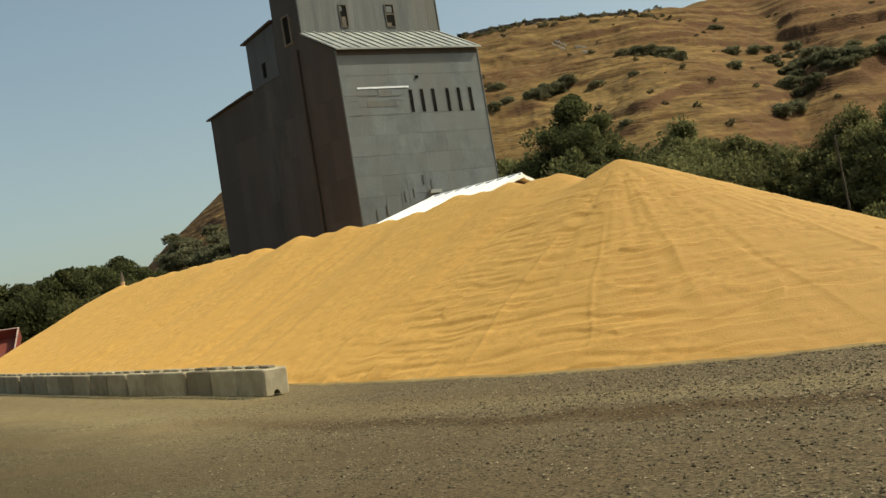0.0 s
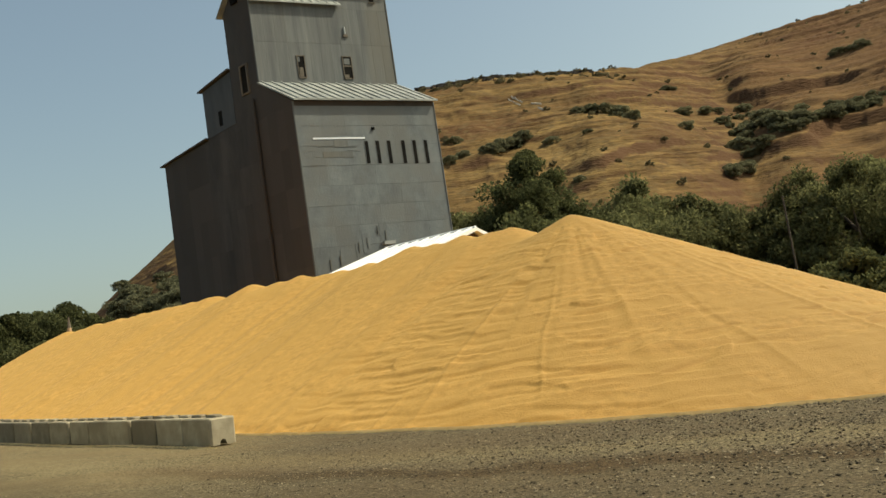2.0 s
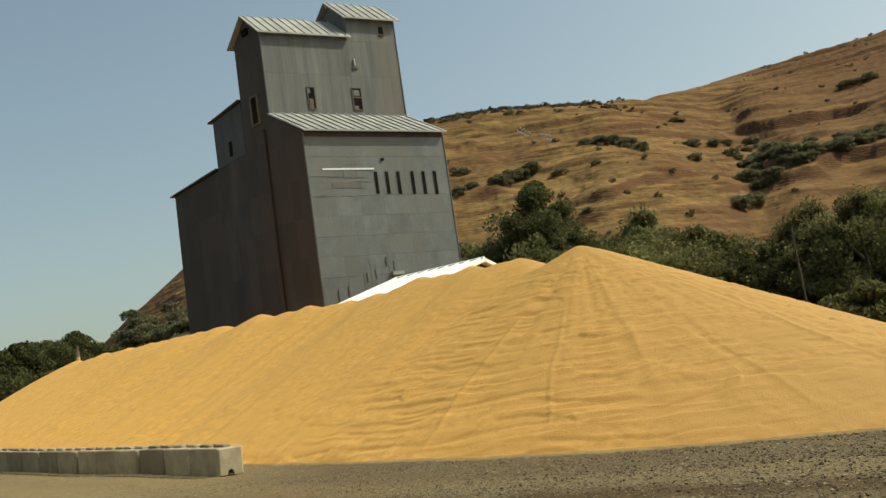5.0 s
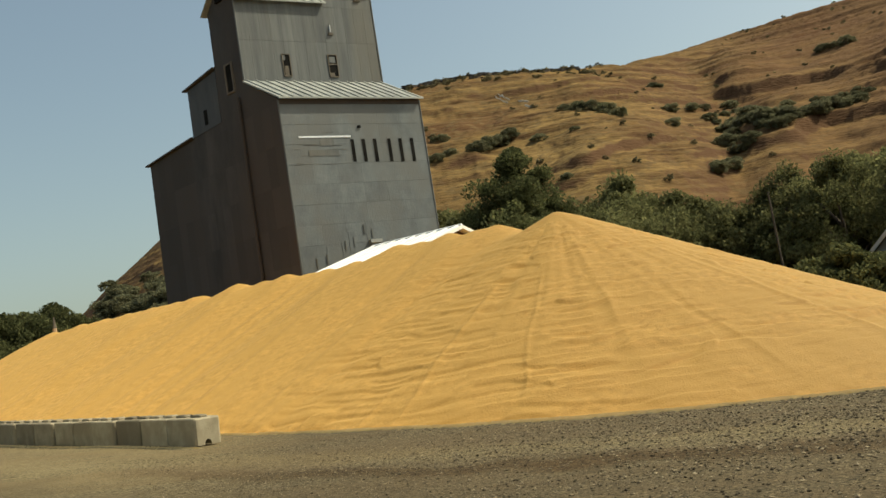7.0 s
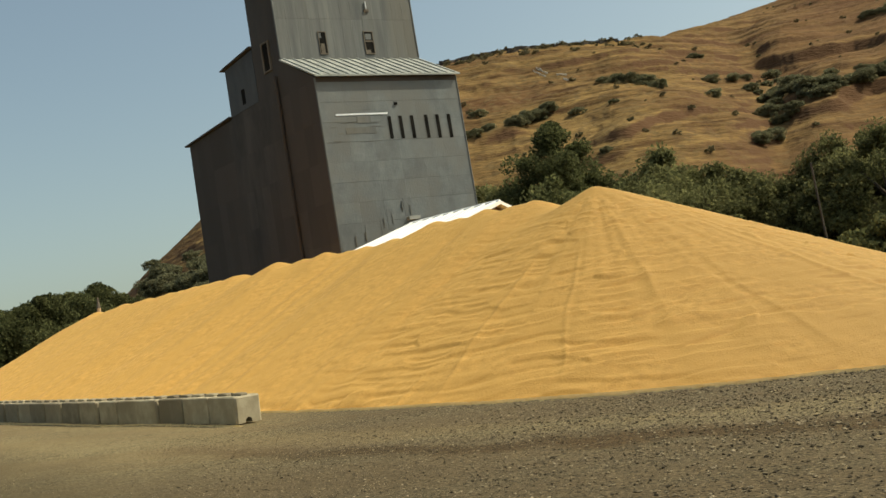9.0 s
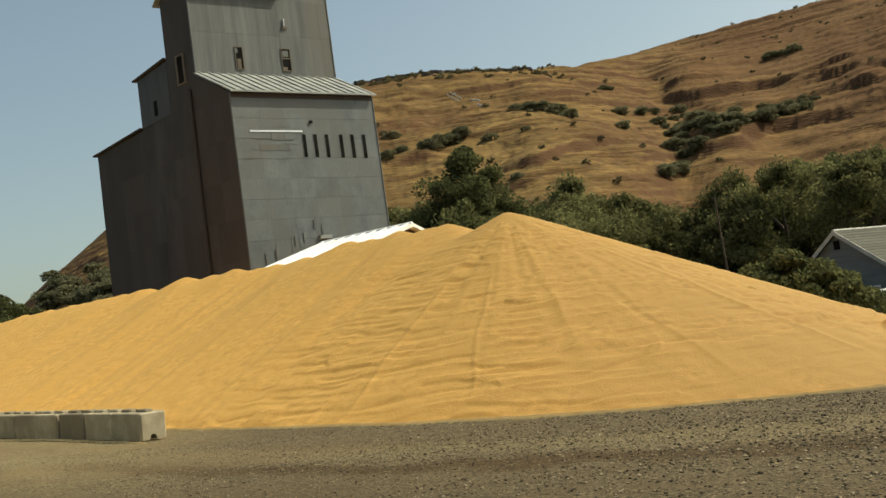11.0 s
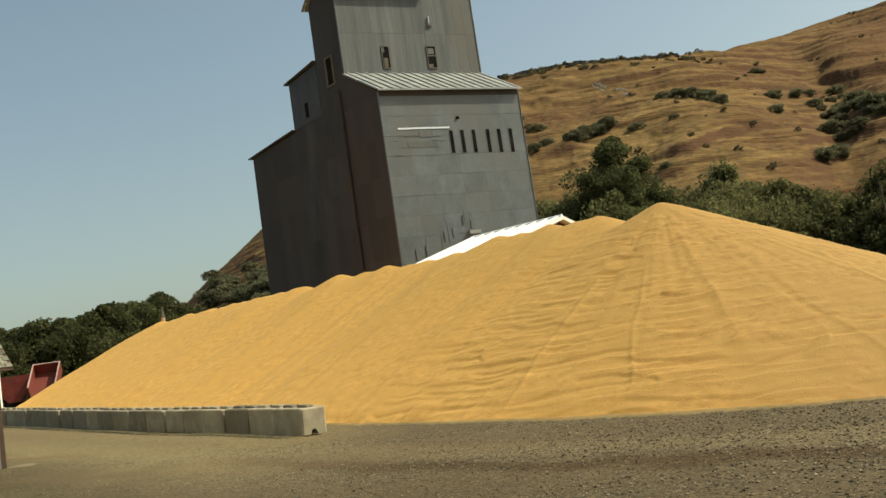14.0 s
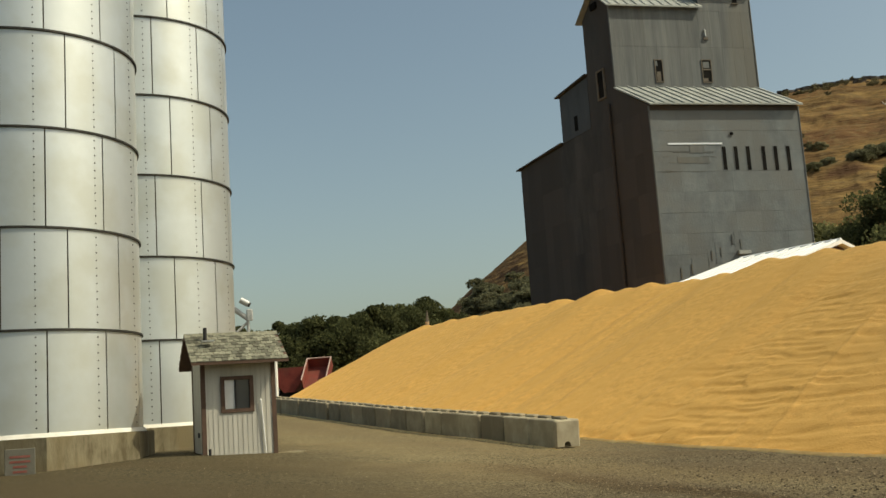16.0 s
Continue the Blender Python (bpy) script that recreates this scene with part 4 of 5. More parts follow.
def build_elevator():
    W = 9.42
    t = thing("grain_elevator", "tall old wooden grain elevator clad in grey galvanized sheets", "grain elevator")
    low = 0.2
    prof = [(0, low), (0, 17.75), (3.04, 19.6), (3.04, 24.85), (4.5, 26.2), (5.95, 24.85), (5.95, 21.3), (9.38, 21.0), (9.38, 17.8), (15.2, 17.55), (15.2, low)]
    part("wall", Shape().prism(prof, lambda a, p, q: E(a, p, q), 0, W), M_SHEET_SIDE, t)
    # roofs, each a slab with standing ribs
    def roof(name, v0, z0, v1, z1, u0, u1, label, ribs, mat=M_ROOF):
        th = 0.09
        r = part(name, Shape().add([E(u, v, z + h) for u in (u0, u1) for v, z in ((v0, z0), (v1, z1)) for h in (0, th)],
                                   [(0, 1, 3, 2), (4, 6, 7, 5), (0, 4, 5, 1), (2, 3, 7, 6), (0, 2, 6, 4), (1, 5, 7, 3)]), mat, t, label)
        for i in range(ribs):
            u = u0 + (u1 - u0) * (i + 0.5) / ribs
            part("rib", Shape().add([E(u + du, v, z + h) for du in (-0.045, 0.045) for v, z in ((v0, z0), (v1, z1)) for h in (th - 0.01, th + 0.07)],
                                    [(0, 1, 3, 2), (4, 6, 7, 5), (0, 4, 5, 1), (2, 3, 7, 6), (0, 2, 6, 4), (1, 5, 7, 3)]), mat, r)
        return r
    roof("front_roof", -0.32, 17.7, 3.04, 19.66, -0.12, W + 0.12, "ribbed metal roof over the front bay", 16)
    roof("tower_roof", 2.75, 24.72, 4.5, 26.28, -0.3, 6.0, "ribbed metal tower roof", 11)
    roof("tower_roof_back", 6.25, 24.72, 4.5, 26.28, -0.3, W, "ribbed metal tower roof", 8)
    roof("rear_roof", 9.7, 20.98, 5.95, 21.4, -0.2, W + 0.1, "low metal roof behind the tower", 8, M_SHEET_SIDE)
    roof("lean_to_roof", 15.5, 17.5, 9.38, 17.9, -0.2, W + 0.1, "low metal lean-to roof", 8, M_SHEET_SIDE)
    # raised head house
    cu0, cu1 = 5.9, 9.45
    hp = [(3.02, 24.6), (3.02, 26.15), (4.5, 27.5), (5.95, 26.15), (5.95, 24.6)]
    part("head_house", Shape().prism(hp, lambda a, p, q: E(a, p, q), cu0, cu1), M_SHEET_OLD, t, "raised head house on the tower")
    roof("head_roof", 2.7, 26.0, 4.5, 27.58, cu0 - 0.35, cu1 + 0.25, "ribbed metal head house roof", 7)
    roof("head_roof_back", 6.3, 26.0, 4.5, 27.58, cu0 - 0.35, cu1 + 0.25, "ribbed metal head house roof", 5)
    # sheets: a slightly dished tile, shared
    def sheets(mat, cols, rows, place, keep, jit, w, h):
        vs = [(0, 0, 0), (w, 0, 0), (w, 0, h), (0, 0, h), (0.006, -0.014, 0.012), (w - 0.006, -0.014, 0.012), (w - 0.006, -0.008, h - 0.006), (0.006, -0.008, h - 0.006)]
        me = mesh_of("sheet", vs, [(4, 5, 6, 7), (0, 1, 5, 4), (1, 2, 6, 5), (2, 3, 7, 6), (3, 0, 4, 7)], mat)
        rr = random.Random(jit)
        for i in range(cols):
            for j in range(rows):
                if keep(i, j):
                    m = place(i, j)
                    part("sheet", me, None, t, at=m @ pose(0, rr.uniform(-0.007, -0.002), 0, rr.uniform(-0.06, 0.03), 0, 0))
    cols, rows = 6, 15
    cw, rh = W * K / cols, 1.22
    fm = Matrix(((EU.x, -EN.x, 0, 0), (EU.y, -EN.y, 0, 0), (0, 0, 1, 0), (0, 0, 0, 1)))
    z0 = ez_(17.75) - 0.35 - rows * rh
    sheets(M_SHEET, cols, rows, lambda i, j: Matrix.Translation((*(EC + EU * (cw * i)), z0 + rh * j)) @ fm, lambda i, j: True, 1, cw + 0.015, rh + 0.02)
    th_h = ez_(24.8) - ez_(19.66)
    o = EC + EV * (3.04 * K)
    sheets(M_SHEET_OLD, 13, 2, lambda i, j: Matrix.Translation((*(o + EU * (W * K / 13 * i)), ez_(19.7) + th_h / 2 * j)) @ fm, lambda i, j: True, 2, W * K / 13 + 0.004, th_h / 2 + 0.01)
    sheets(M_SHEET_OLD, 5, 1, lambda i, j: Matrix.Translation((*(o + EU * (cu0 * K + (cu1 - cu0) * K / 5 * i)), ez_(24.84))) @ fm, lambda i, j: True, 3, (cu1 - cu0) * K / 5 + 0.01, 1.35)
    # side wall sheets
    sm = Matrix(((-EV.x, math.cos(radians(40)), 0, 0), (-EV.y, math.sin(radians(40)), 0, 0), (0, 0, 1, 0), (0, 0, 0, 1)))
    scols = 17
    sw = 15.2 * K / scols
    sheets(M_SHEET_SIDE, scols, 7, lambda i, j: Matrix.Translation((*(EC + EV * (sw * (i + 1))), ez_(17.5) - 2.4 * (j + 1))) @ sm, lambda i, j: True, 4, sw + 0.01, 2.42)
    # corner trim, upright pipe on the side wall
    for u, v, a, b in ((0, 0, low, 17.7), (W, 0, low, 17.7), (0, 3.04, 19.6, 24.8), (W, 3.04, 19.7, 26.0)):
        p, q = E(u, v, a), E(u, v, b)
        part("corner_trim", Shape().tube(p, q, 0.06, n=6), M_SHEET_OLD, t)
    pz = Vector((-math.cos(radians(40)), -math.sin(radians(40)), 0)) * 0.12
    part("downpipe", Shape().tube(E(0, 3.75, 4) + pz, E(0, 3.75, 18.9) + pz, 0.11, n=10), M_SHEET_SIDE, t, "rusty upright pipe on the side wall")
    # dark vertical slots low under the eave
    nrm = Vector((EN.x, EN.y, 0))
    def on_front(u0, z0_, u1, z1_, d0, d1, v=0.0):
        vs = []
        for u in (u0, u1):
            for d in (d0, d1):
                for z in (z0_, z1_):
                    vs.append(E(u, v, z) + nrm * d)
        return Shape().add(vs, [(0, 1, 3, 2), (4, 6, 7, 5), (0, 4, 5, 1), (2, 3, 7, 6), (0, 2, 6, 4), (1, 5, 7, 3)])
    for i, u in enumerate((4.36, 5.1, 5.87, 6.85, 7.63, 8.44)):
        sl = part("vent_slot", on_front(u - 0.12, 13.95 - 0.02 * i, u + 0.12, 15.3, -0.05, 0.03), M_DARK, t, "tall dark vent slot")
        part("slot_trim", on_front(u + 0.12, 13.9, u + 0.145, 15.33, -0.02, 0.034), M_SHEET, sl)
        part("slot_trim", on_front(u - 0.145, 13.9, u - 0.12, 15.33, -0.02, 0.034), M_SHEET, sl)
    part("flashing", on_front(0.95, 15.43, 4.3, 15.53, 0.0, 0.05), M_BRIGHT, t, "bright strip of zinc flashing")
    part("patch_sheet", on_front(2.25, 14.95, 3.15, 15.38, 0.0, 0.04), M_SHEET_OLD, t, "pale patched sheet")
    part("patch_sheet", on_front(1.45, 14.35, 3.4, 14.7, 0.0, 0.035), M_SHEET_OLD, t)
    rr = random.Random(14)
    for _ in range(26):
        u0, zz = rr.uniform(0.5, 4.0), rr.choice((13.9, 14.35, 14.7, 15.0, 15.7, 16.2)) + rr.uniform(-0.06, 0.06)
        part("rumpled_seam", on_front(u0, zz, u0 + rr.uniform(0.25, 0.9), zz + rr.uniform(0.02, 0.05), 0.0, 0.03), M_SHEET_OLD, t)
    part("lamp_bracket", on_front(4.85, 15.98, 5.03, 16.12, 0.0, 0.1), M_DARK, t, "small dark lamp bracket under the eave")
    for u0, z0_, u1, z1_ in ((0.1, 7.6, 0.9, 8.6), (1.0, 7.7, 1.5, 8.5), (1.7, 8.0, 2.6, 9.0), (3.2, 8.6, 3.6, 9.8), (4.4, 9.3, 4.9, 10.4), (2.7, 8.3, 3.1, 9.2)):
        part("patch_sheet", on_front(u0, z0_, u1, z1_, 0.0, 0.03), M_SHEET, t)
    for u, z in ((1.62, 8.6), (2.9, 9.3), (4.25, 10.2), (4.75, 9.9), (0.95, 8.4), (3.5, 9.5)):
        part("loose_sheet_edge", on_front(u, z - 0.55, u + 0.08, z, 0.0, 0.07), M_SHEET_OLD, t)
    part("vent_hood", on_front(4.5, 9.05, 5.25, 9.25, 0.0, 0.3), M_ROOF, t, "sheet metal hood above the annex roof")
    # windows in the tower
    def window(u0, z0_, u1, z1_, open_, v=3.04):
        w = new("window")
        w.parent = t
        w["label"] = "small broken window in a weathered wooden frame"
        part("opening", on_front(u0, z0_, u1, z1_, -0.02, 0.035, v), M_DARK, w)
        f = 0.05
        for a, b, c, d in ((u0 - f, z0_ - f, u0, z1_ + f), (u1, z0_ - f, u1 + f, z1_ + f), (u0, z1_, u1, z1_ + f), (u0, z0_ - f * 1.5, u1, z0_)):
            part("frame", on_front(a, b, c, d, -0.02, 0.07, v), M_OLDWOOD, w)
        mid = (z0_ + z1_) / 2
        if open_ == 0:
            part("board", on_front(u0 + 0.06, z0_ + 0.02, u1 - 0.12, mid - 0.05, 0.03, 0.045, v), M_OLDWOOD, w)
            part("pane", on_front(u0, mid + 0.3, u0 + 0.15, z1_ - 0.05, 0.03, 0.05, v), M_SHEET_OLD, w)
        else:
            part("sash", on_front(u0, mid + 0.05, u1, mid + 0.13, 0.03, 0.06, v), M_OLDWOOD, w)
            part("pane", on_front(u0 + 0.05, mid + 0.2, u1 - 0.1, z1_ - 0.1, 0.03, 0.05, v), M_SHEET_OLD, w)
            part("board", on_front(u0 + 0.02, z0_ + 0.02, u1 - 0.25, z0_ + 0.22, 0.03, 0.05, v), M_OLDWOOD, w)
    window(2.68, 20.1, 3.12, 21.42, 0)
    window(5.77, 20.1, 6.33, 21.45, 1)
    part("opening", on_front(8.25, 25.15, 8.55, 25.65, -0.02, 0.05, 3.02), M_DARK, t, "small square hatch")
    part("hatch_frame", on_front(8.18, 25.08, 8.62, 25.14, -0.02, 0.09, 3.02), M_OLDWOOD, t)
    part("insulator_bracket", on_front(6.13, 22.95, 6.2, 23.4, 0.0, 0.12, 3.04), M_STEEL, t)
    part("insulator_bracket", on_front(6.02, 22.75, 6.34, 22.9, 0.0, 0.1, 3.04), M_OLDWOOD, t)
    # openings on the side wall
    side = Vector((-math.cos(radians(40)), -math.sin(radians(40)), 0))
    def on_side(v0, z0_, v1, z1_, d0, d1):
        vs = [E(0, v, z) + side * d for v in (v0, v1) for d in (d0, d1) for z in (z0_, z1_)]
        return Shape().add(vs, [(0, 1, 3, 2), (4, 6, 7, 5), (0, 4, 5, 1), (2, 3, 7, 6), (0, 2, 6, 4), (1, 5, 7, 3)])
    w = new("window")
    w.parent = t
    w["label"] = "tall window opening in a pale wooden frame"
    part("opening", on_side(4.15, 19.5, 4.75, 21.15, -0.02, 0.04), M_DARK, w)
    for a, b, c, d in ((4.0, 19.4, 4.15, 21.25), (4.75, 19.4, 4.9, 21.25), (4.15, 21.15, 4.75, 21.25), (4.15, 19.4, 4.75, 19.5)):
        part("frame", on_side(a, b, c, d, -0.02, 0.09), M_OLDWOOD, w)
    part("opening", on_side(7.4, 18.3, 7.8, 19.25, -0.02, 0.04), M_DARK, t, "dark hatch high in the side wall")
    part("rear_cladding", Shape().prism([(5.98, 18.02), (5.98, 21.26), (9.36, 20.96), (9.36, 17.9)], lambda a, p, q: E(0, p, q) + side * a, 0.0, 0.03), M_SHEET_REAR, t, "rear bay sheet cladding, its blue-grey shade put into the colour")
    part("vent", on_side(4.2, 25.1, 4.8, 25.5, 0.0, 0.15), M_DARK, t, "dark vent under the gable")


build_elevator()


# ---------- annex ----------
def build_annex():
    t = thing("annex", "low annex with white metal gable roof behind the grain", "building")
    a = Vector((4.75, 51.7, 0))
    rd = Vector((-0.785, 0.62, 0))
    fd = Vector((-0.62, -0.785, 0))
    RL, HW, ZR, drop = 5.7, 6.2, 8.68, 1.7

    def P(s, d, z):
        return a + rd * s + fd * d + Vector((0, 0, z))
    body = Shape().prism([(HW - 0.4, 0.5), (HW - 0.4, ZR - drop), (0, ZR - 0.15), (-HW + 0.4, ZR - drop), (-HW + 0.4, 0.5)], lambda s, d, z: P(s, d, z), 0.35, RL - 0.3)
    part("wall", body, M_BROWN, t, "dark brown gable wall")
    for sg, lab in ((1, "white ribbed metal roof slope"), (-1, "white ribbed metal roof slope")):
        r = part("roof", Shape().add([P(s, sg * d, z + h) for s in (0, RL) for d, z in ((0, ZR), (HW, ZR - drop)) for h in (-0.06, 0.03)],
                                     [(0, 1, 3, 2), (4, 6, 7, 5), (0, 4, 5, 1), (2, 3, 7, 6), (0, 2, 6, 4), (1, 5, 7, 3)]), M_WHITE_ROOF, t, lab)
        for i in range(9):
            s = 0.2 + (RL - 0.4) * i / 8
            part("rib", Shape().add([P(s + ds, sg * d, z + h) for ds in (-0.05, 0.05) for d, z in ((0.05, ZR), (HW, ZR - drop)) for h in (0.02, 0.09)],
                                    [(0, 1, 3, 2), (4, 6, 7, 5), (0, 4, 5, 1), (2, 3, 7, 6), (0, 2, 6, 4), (1, 5, 7, 3)]), M_WHITE_ROOF, r)
        part("barge_board", Shape().add([P(s, sg * d, z + h) for s in (-0.04, 0.0) for d, z in ((0, ZR), (HW, ZR - drop)) for h in (-0.14, 0.04)],
                                        [(0, 1, 3, 2), (4, 6, 7, 5), (0, 4, 5, 1), (2, 3, 7, 6), (0, 2, 6, 4), (1, 5, 7, 3)]), M_WHITE, t)
    part("ridge_cap", Shape().tube(P(0, 0, ZR + 0.02), P(RL, 0, ZR + 0.02), 0.1, n=8), M_WHITE_ROOF, t)


build_annex()


# ---------- house ----------
def build_house():
    t = thing("house", "pale grey house with grey-green shingle roof behind shrubs", "house")
    a = Vector((27.86, 55.4, 0))
    rd, fd = Vector((0.88, 0.475, 0)), Vector((0.475, -0.88, 0))
    ZR, HW, drop, RL, z0 = 5.82, 3.1, 2.35, 12.0, -0.4

    def P(s, d, z):
        return a + rd * s + fd * d + Vector((0, 0, z))
    iw = HW - 0.3
    part("wall", Shape().prism([(iw, z0), (iw, ZR - drop + 0.15), (0, ZR - 0.1), (-iw, ZR - drop + 0.15), (-iw, z0)], lambda s, d, z: P(s, d, z), 0.3, RL - 0.3), M_HOUSE, t)
    for sg in (1, -1):
        r = part("roof", Shape().add([P(s, sg * d, z + h) for s in (0, RL) for d, z in ((0, ZR), (HW, ZR - drop)) for h in (-0.1, 0.02)],
                                     [(0, 1, 3, 2), (4, 6, 7, 5), (0, 4, 5, 1), (2, 3, 7, 6), (0, 2, 6, 4), (1, 5, 7, 3)]), M_HOUSE_ROOF, t, "grey-green shingle roof slope")
        for i in range(14):
            f0, f1 = i / 14, (i + 1) / 14
            part("shingle_course", Shape().add([P(s, sg * HW * f, ZR - drop * f + h) for s in (0, RL) for f in (f0, f1) for h in (0.0, 0.03 + 0.03 * (f == f1))],
                                               [(0, 1, 3, 2), (4, 6, 7, 5), (0, 4, 5, 1), (2, 3, 7, 6), (0, 2, 6, 4), (1, 5, 7, 3)]), M_HOUSE_ROOF, r)
        part("barge_board", Shape().add([P(s, sg * d, z + h) for s in (-0.05, 0.0) for d, z in ((0, ZR), (HW, ZR - drop)) for h in (-0.2, 0.06)],
                                        [(0, 1, 3, 2), (4, 6, 7, 5), (0, 4, 5, 1), (2, 3, 7, 6), (0, 2, 6, 4), (1, 5, 7, 3)]), M_BARGE, t, "weathered pale barge board")
    part("ridge_cap", Shape().tube(P(0, 0, ZR + 0.04), P(RL, 0, ZR + 0.04), 0.09, n=8), M_BARGE, t, "pale ridge cap")
    part("gable_vent", Shape().box(-0.05, -0.18, -0.25, 0.05, 0.18, 0.25, Matrix(((rd.x, fd.x, 0, P(0.28, -0.1, 0).x), (rd.y, fd.y, 0, P(0.28, -0.1, 0).y), (0, 0, 1, ZR - 0.75), (0, 0, 0, 1)))), M_DARK, t, "dark louvred gable vent")
    w = new("window")
    w.parent = t
    wm = Matrix(((rd.x, fd.x, 0, P(0.28, 1.4, 0).x), (rd.y, fd.y, 0, P(0.28, 1.4, 0).y), (0, 0, 1, 1.9), (0, 0, 0, 1)))
    part("pane", Shape().box(-0.03, -0.6, -0.6, 0.03, 0.6, 0.6, wm), glass("house_glass", (0.03, 0.035, 0.04)), w)
    for b in ((-0.06, -0.7, -0.7, 0.05, -0.6, 0.7), (-0.06, 0.6, -0.7, 0.05, 0.7, 0.7), (-0.06, -0.6, 0.6, 0.05, 0.6, 0.7), (-0.06, -0.6, -0.7, 0.05, 0.6, -0.6)):
        part("frame", Shape().box(*b, wm), M_WHITE, w)
    part("roof_vent", Shape().box(-0.2, -0.2, 0, 0.2, 0.2, 0.5, Matrix.Translation(P(3.6, 1.4, ZR - 1.1))), M_DARK, t, "dark roof vent")


build_house()


def build_fence():
    t = thing("fence", "white top rail over dark green mesh beside the house", "fence")
    a, d = Vector((24.4, 48.96, 0)), Vector((0.93, 0.37, 0))
    z = 2.3
    for i in range(5):
        p = a + d * (2.2 * i)
        part("post", Shape().box(-0.07, -0.07, -1.5, 0.07, 0.07, z + 0.05, Matrix.Translation(p) @ pose(0, 0, 0, 0, 0, 21)), M_WHITE, t)
        if i < 4:
            q = p + d * 2.2
            part("rail", Shape().tube(p + Vector((0, 0, z)), q + Vector((0, 0, z)), 0.06, n=8), M_WHITE, t)
            m = Matrix.Translation(p) @ pose(0, 0, 0, 0, 0, 21.7)
            part("mesh_panel", Shape().box(0.08, -0.02, -1.0, 2.12, 0.02, z - 0.12, m), M_FENCE_DARK, t, "dark mesh panel")


build_fence()


# ---------- trees ----------
def leaf_cloud(name, clumps, per, leaf, mat, seed):
    """Leaves of four corners scattered in clumps: (x, y, z, radius)."""
    rng = np.random.default_rng(seed)
    n = per
    cs = np.array([c[:3] for c in clumps]).repeat(n, 0)
    rs = np.array([c[3] for c in clumps]).repeat(n)
    dirs = rng.normal(size=(len(cs), 3))
    dirs /= np.linalg.norm(dirs, axis=1)[:, None]
    p = cs + dirs * (rs * rng.random(len(cs)) ** 0.4)[:, None] * (1, 1, 0.8)
    a = rng.normal(size=(len(cs), 3))
    a /= np.linalg.norm(a, axis=1)[:, None]
    b = np.cross(a, rng.normal(size=(len(cs), 3)))
    b /= np.linalg.norm(b, axis=1)[:, None]
    s = (leaf * rng.uniform(0.6, 1.3, len(cs)))[:, None]
    v = np.stack([p - a * s, p - b * s * 0.5, p + a * s, p + b * s * 0.5], 1).reshape(-1, 3)
    f = np.arange(len(v)).reshape(-1, 4)
    me = bpy.data.meshes.new(name)
    me.from_pydata(v.tolist(), [], f.tolist())
    me.materials.append(mat)
    return me


def build_tree(h, w, seed, label, mat, leaf=0.28, dense=70, nclump=60, low=0.25, name="tree", cat="tree"):
    r = random.Random(seed)
    t = thing(name, label, cat)
    sh = Shape()
    lean = Vector((r.uniform(-0.06, 0.06) * h, r.uniform(-0.06, 0.06) * h, 0))
    top = Vector((0, 0, h * 0.62)) + lean
    sh.tube((0, 0, -0.6), top * 0.5, h * 0.03, h * 0.022, 8).tube(top * 0.5, top, h * 0.022, h * 0.01, 7)
    clumps = []
    for i in range(9):
        a = r.uniform(0, 6.28)
        p = top * r.uniform(0.35, 0.95)
        q = Vector((math.cos(a) * w * r.uniform(0.25, 0.45), math.sin(a) * w * r.uniform(0.25, 0.45), p.z + h * r.uniform(0.08, 0.3)))
        mid = (p + q) / 2 + Vector((0, 0, h * 0.03))
        sh.tube(p, mid, h * 0.011, h * 0.007, 6).tube(mid, q, h * 0.007, h * 0.003, 5)
        clumps.append((q.x, q.y, min(q.z, h * 0.9), w * r.uniform(0.1, 0.18)))
    while len(clumps) < nclump:
        a, k = r.uniform(0, 6.28), r.random() ** 0.5
        z = r.uniform(low, 0.97)
        prof = math.sin(min(1, (z - low) / (1 - low) * 0.93 + 0.12) * math.pi) ** 0.6
        rad = w * 0.5 * prof * k * r.uniform(0.75, 1.15)
        clumps.append((math.cos(a) * rad + lean.x * z, math.sin(a) * rad + lean.y * z, z * h, w * r.uniform(0.06, 0.13)))
    part("trunk", sh, M_BARK, t)
    part("crown", leaf_cloud("crown", clumps, dense, leaf, mat, seed), None, t)
    return t


def scatter(proto_list, spots, group, seed):
    """Each spot: x, y, size factor, and a height to stand on."""
    r = random.Random(seed)
    used = set()
    for x, y, s, z in spots:
        k = r.randrange(len(proto_list))
        ob = proto_list[k]
        m = pose(x, y, z, 0, 0, r.uniform(0, 360))
        sc = (s * r.uniform(0.9, 1.1), s * r.uniform(0.9, 1.1), s)
        if k not in used:
            ob.matrix_world = m
            ob.scale = sc
            used.add(k)
        else:
            c = copy_thing(ob, m)
            c.scale = sc
        ob["group"] = group
    for k, ob in enumerate(proto_list):
        if k not in used:
            for o in (*ob.children_recursive, ob):
                bpy.data.objects.remove(o)


def polar(az, d):
    return d * math.sin(radians(az)), d * math.cos(radians(az))


def on_land(az, d, s):
    x, y = polar(az, d)
    return x, y, s, max(float(ground_z(x, y)), float(hill_z(x, y)) if d > 97 else -9) - 0.1


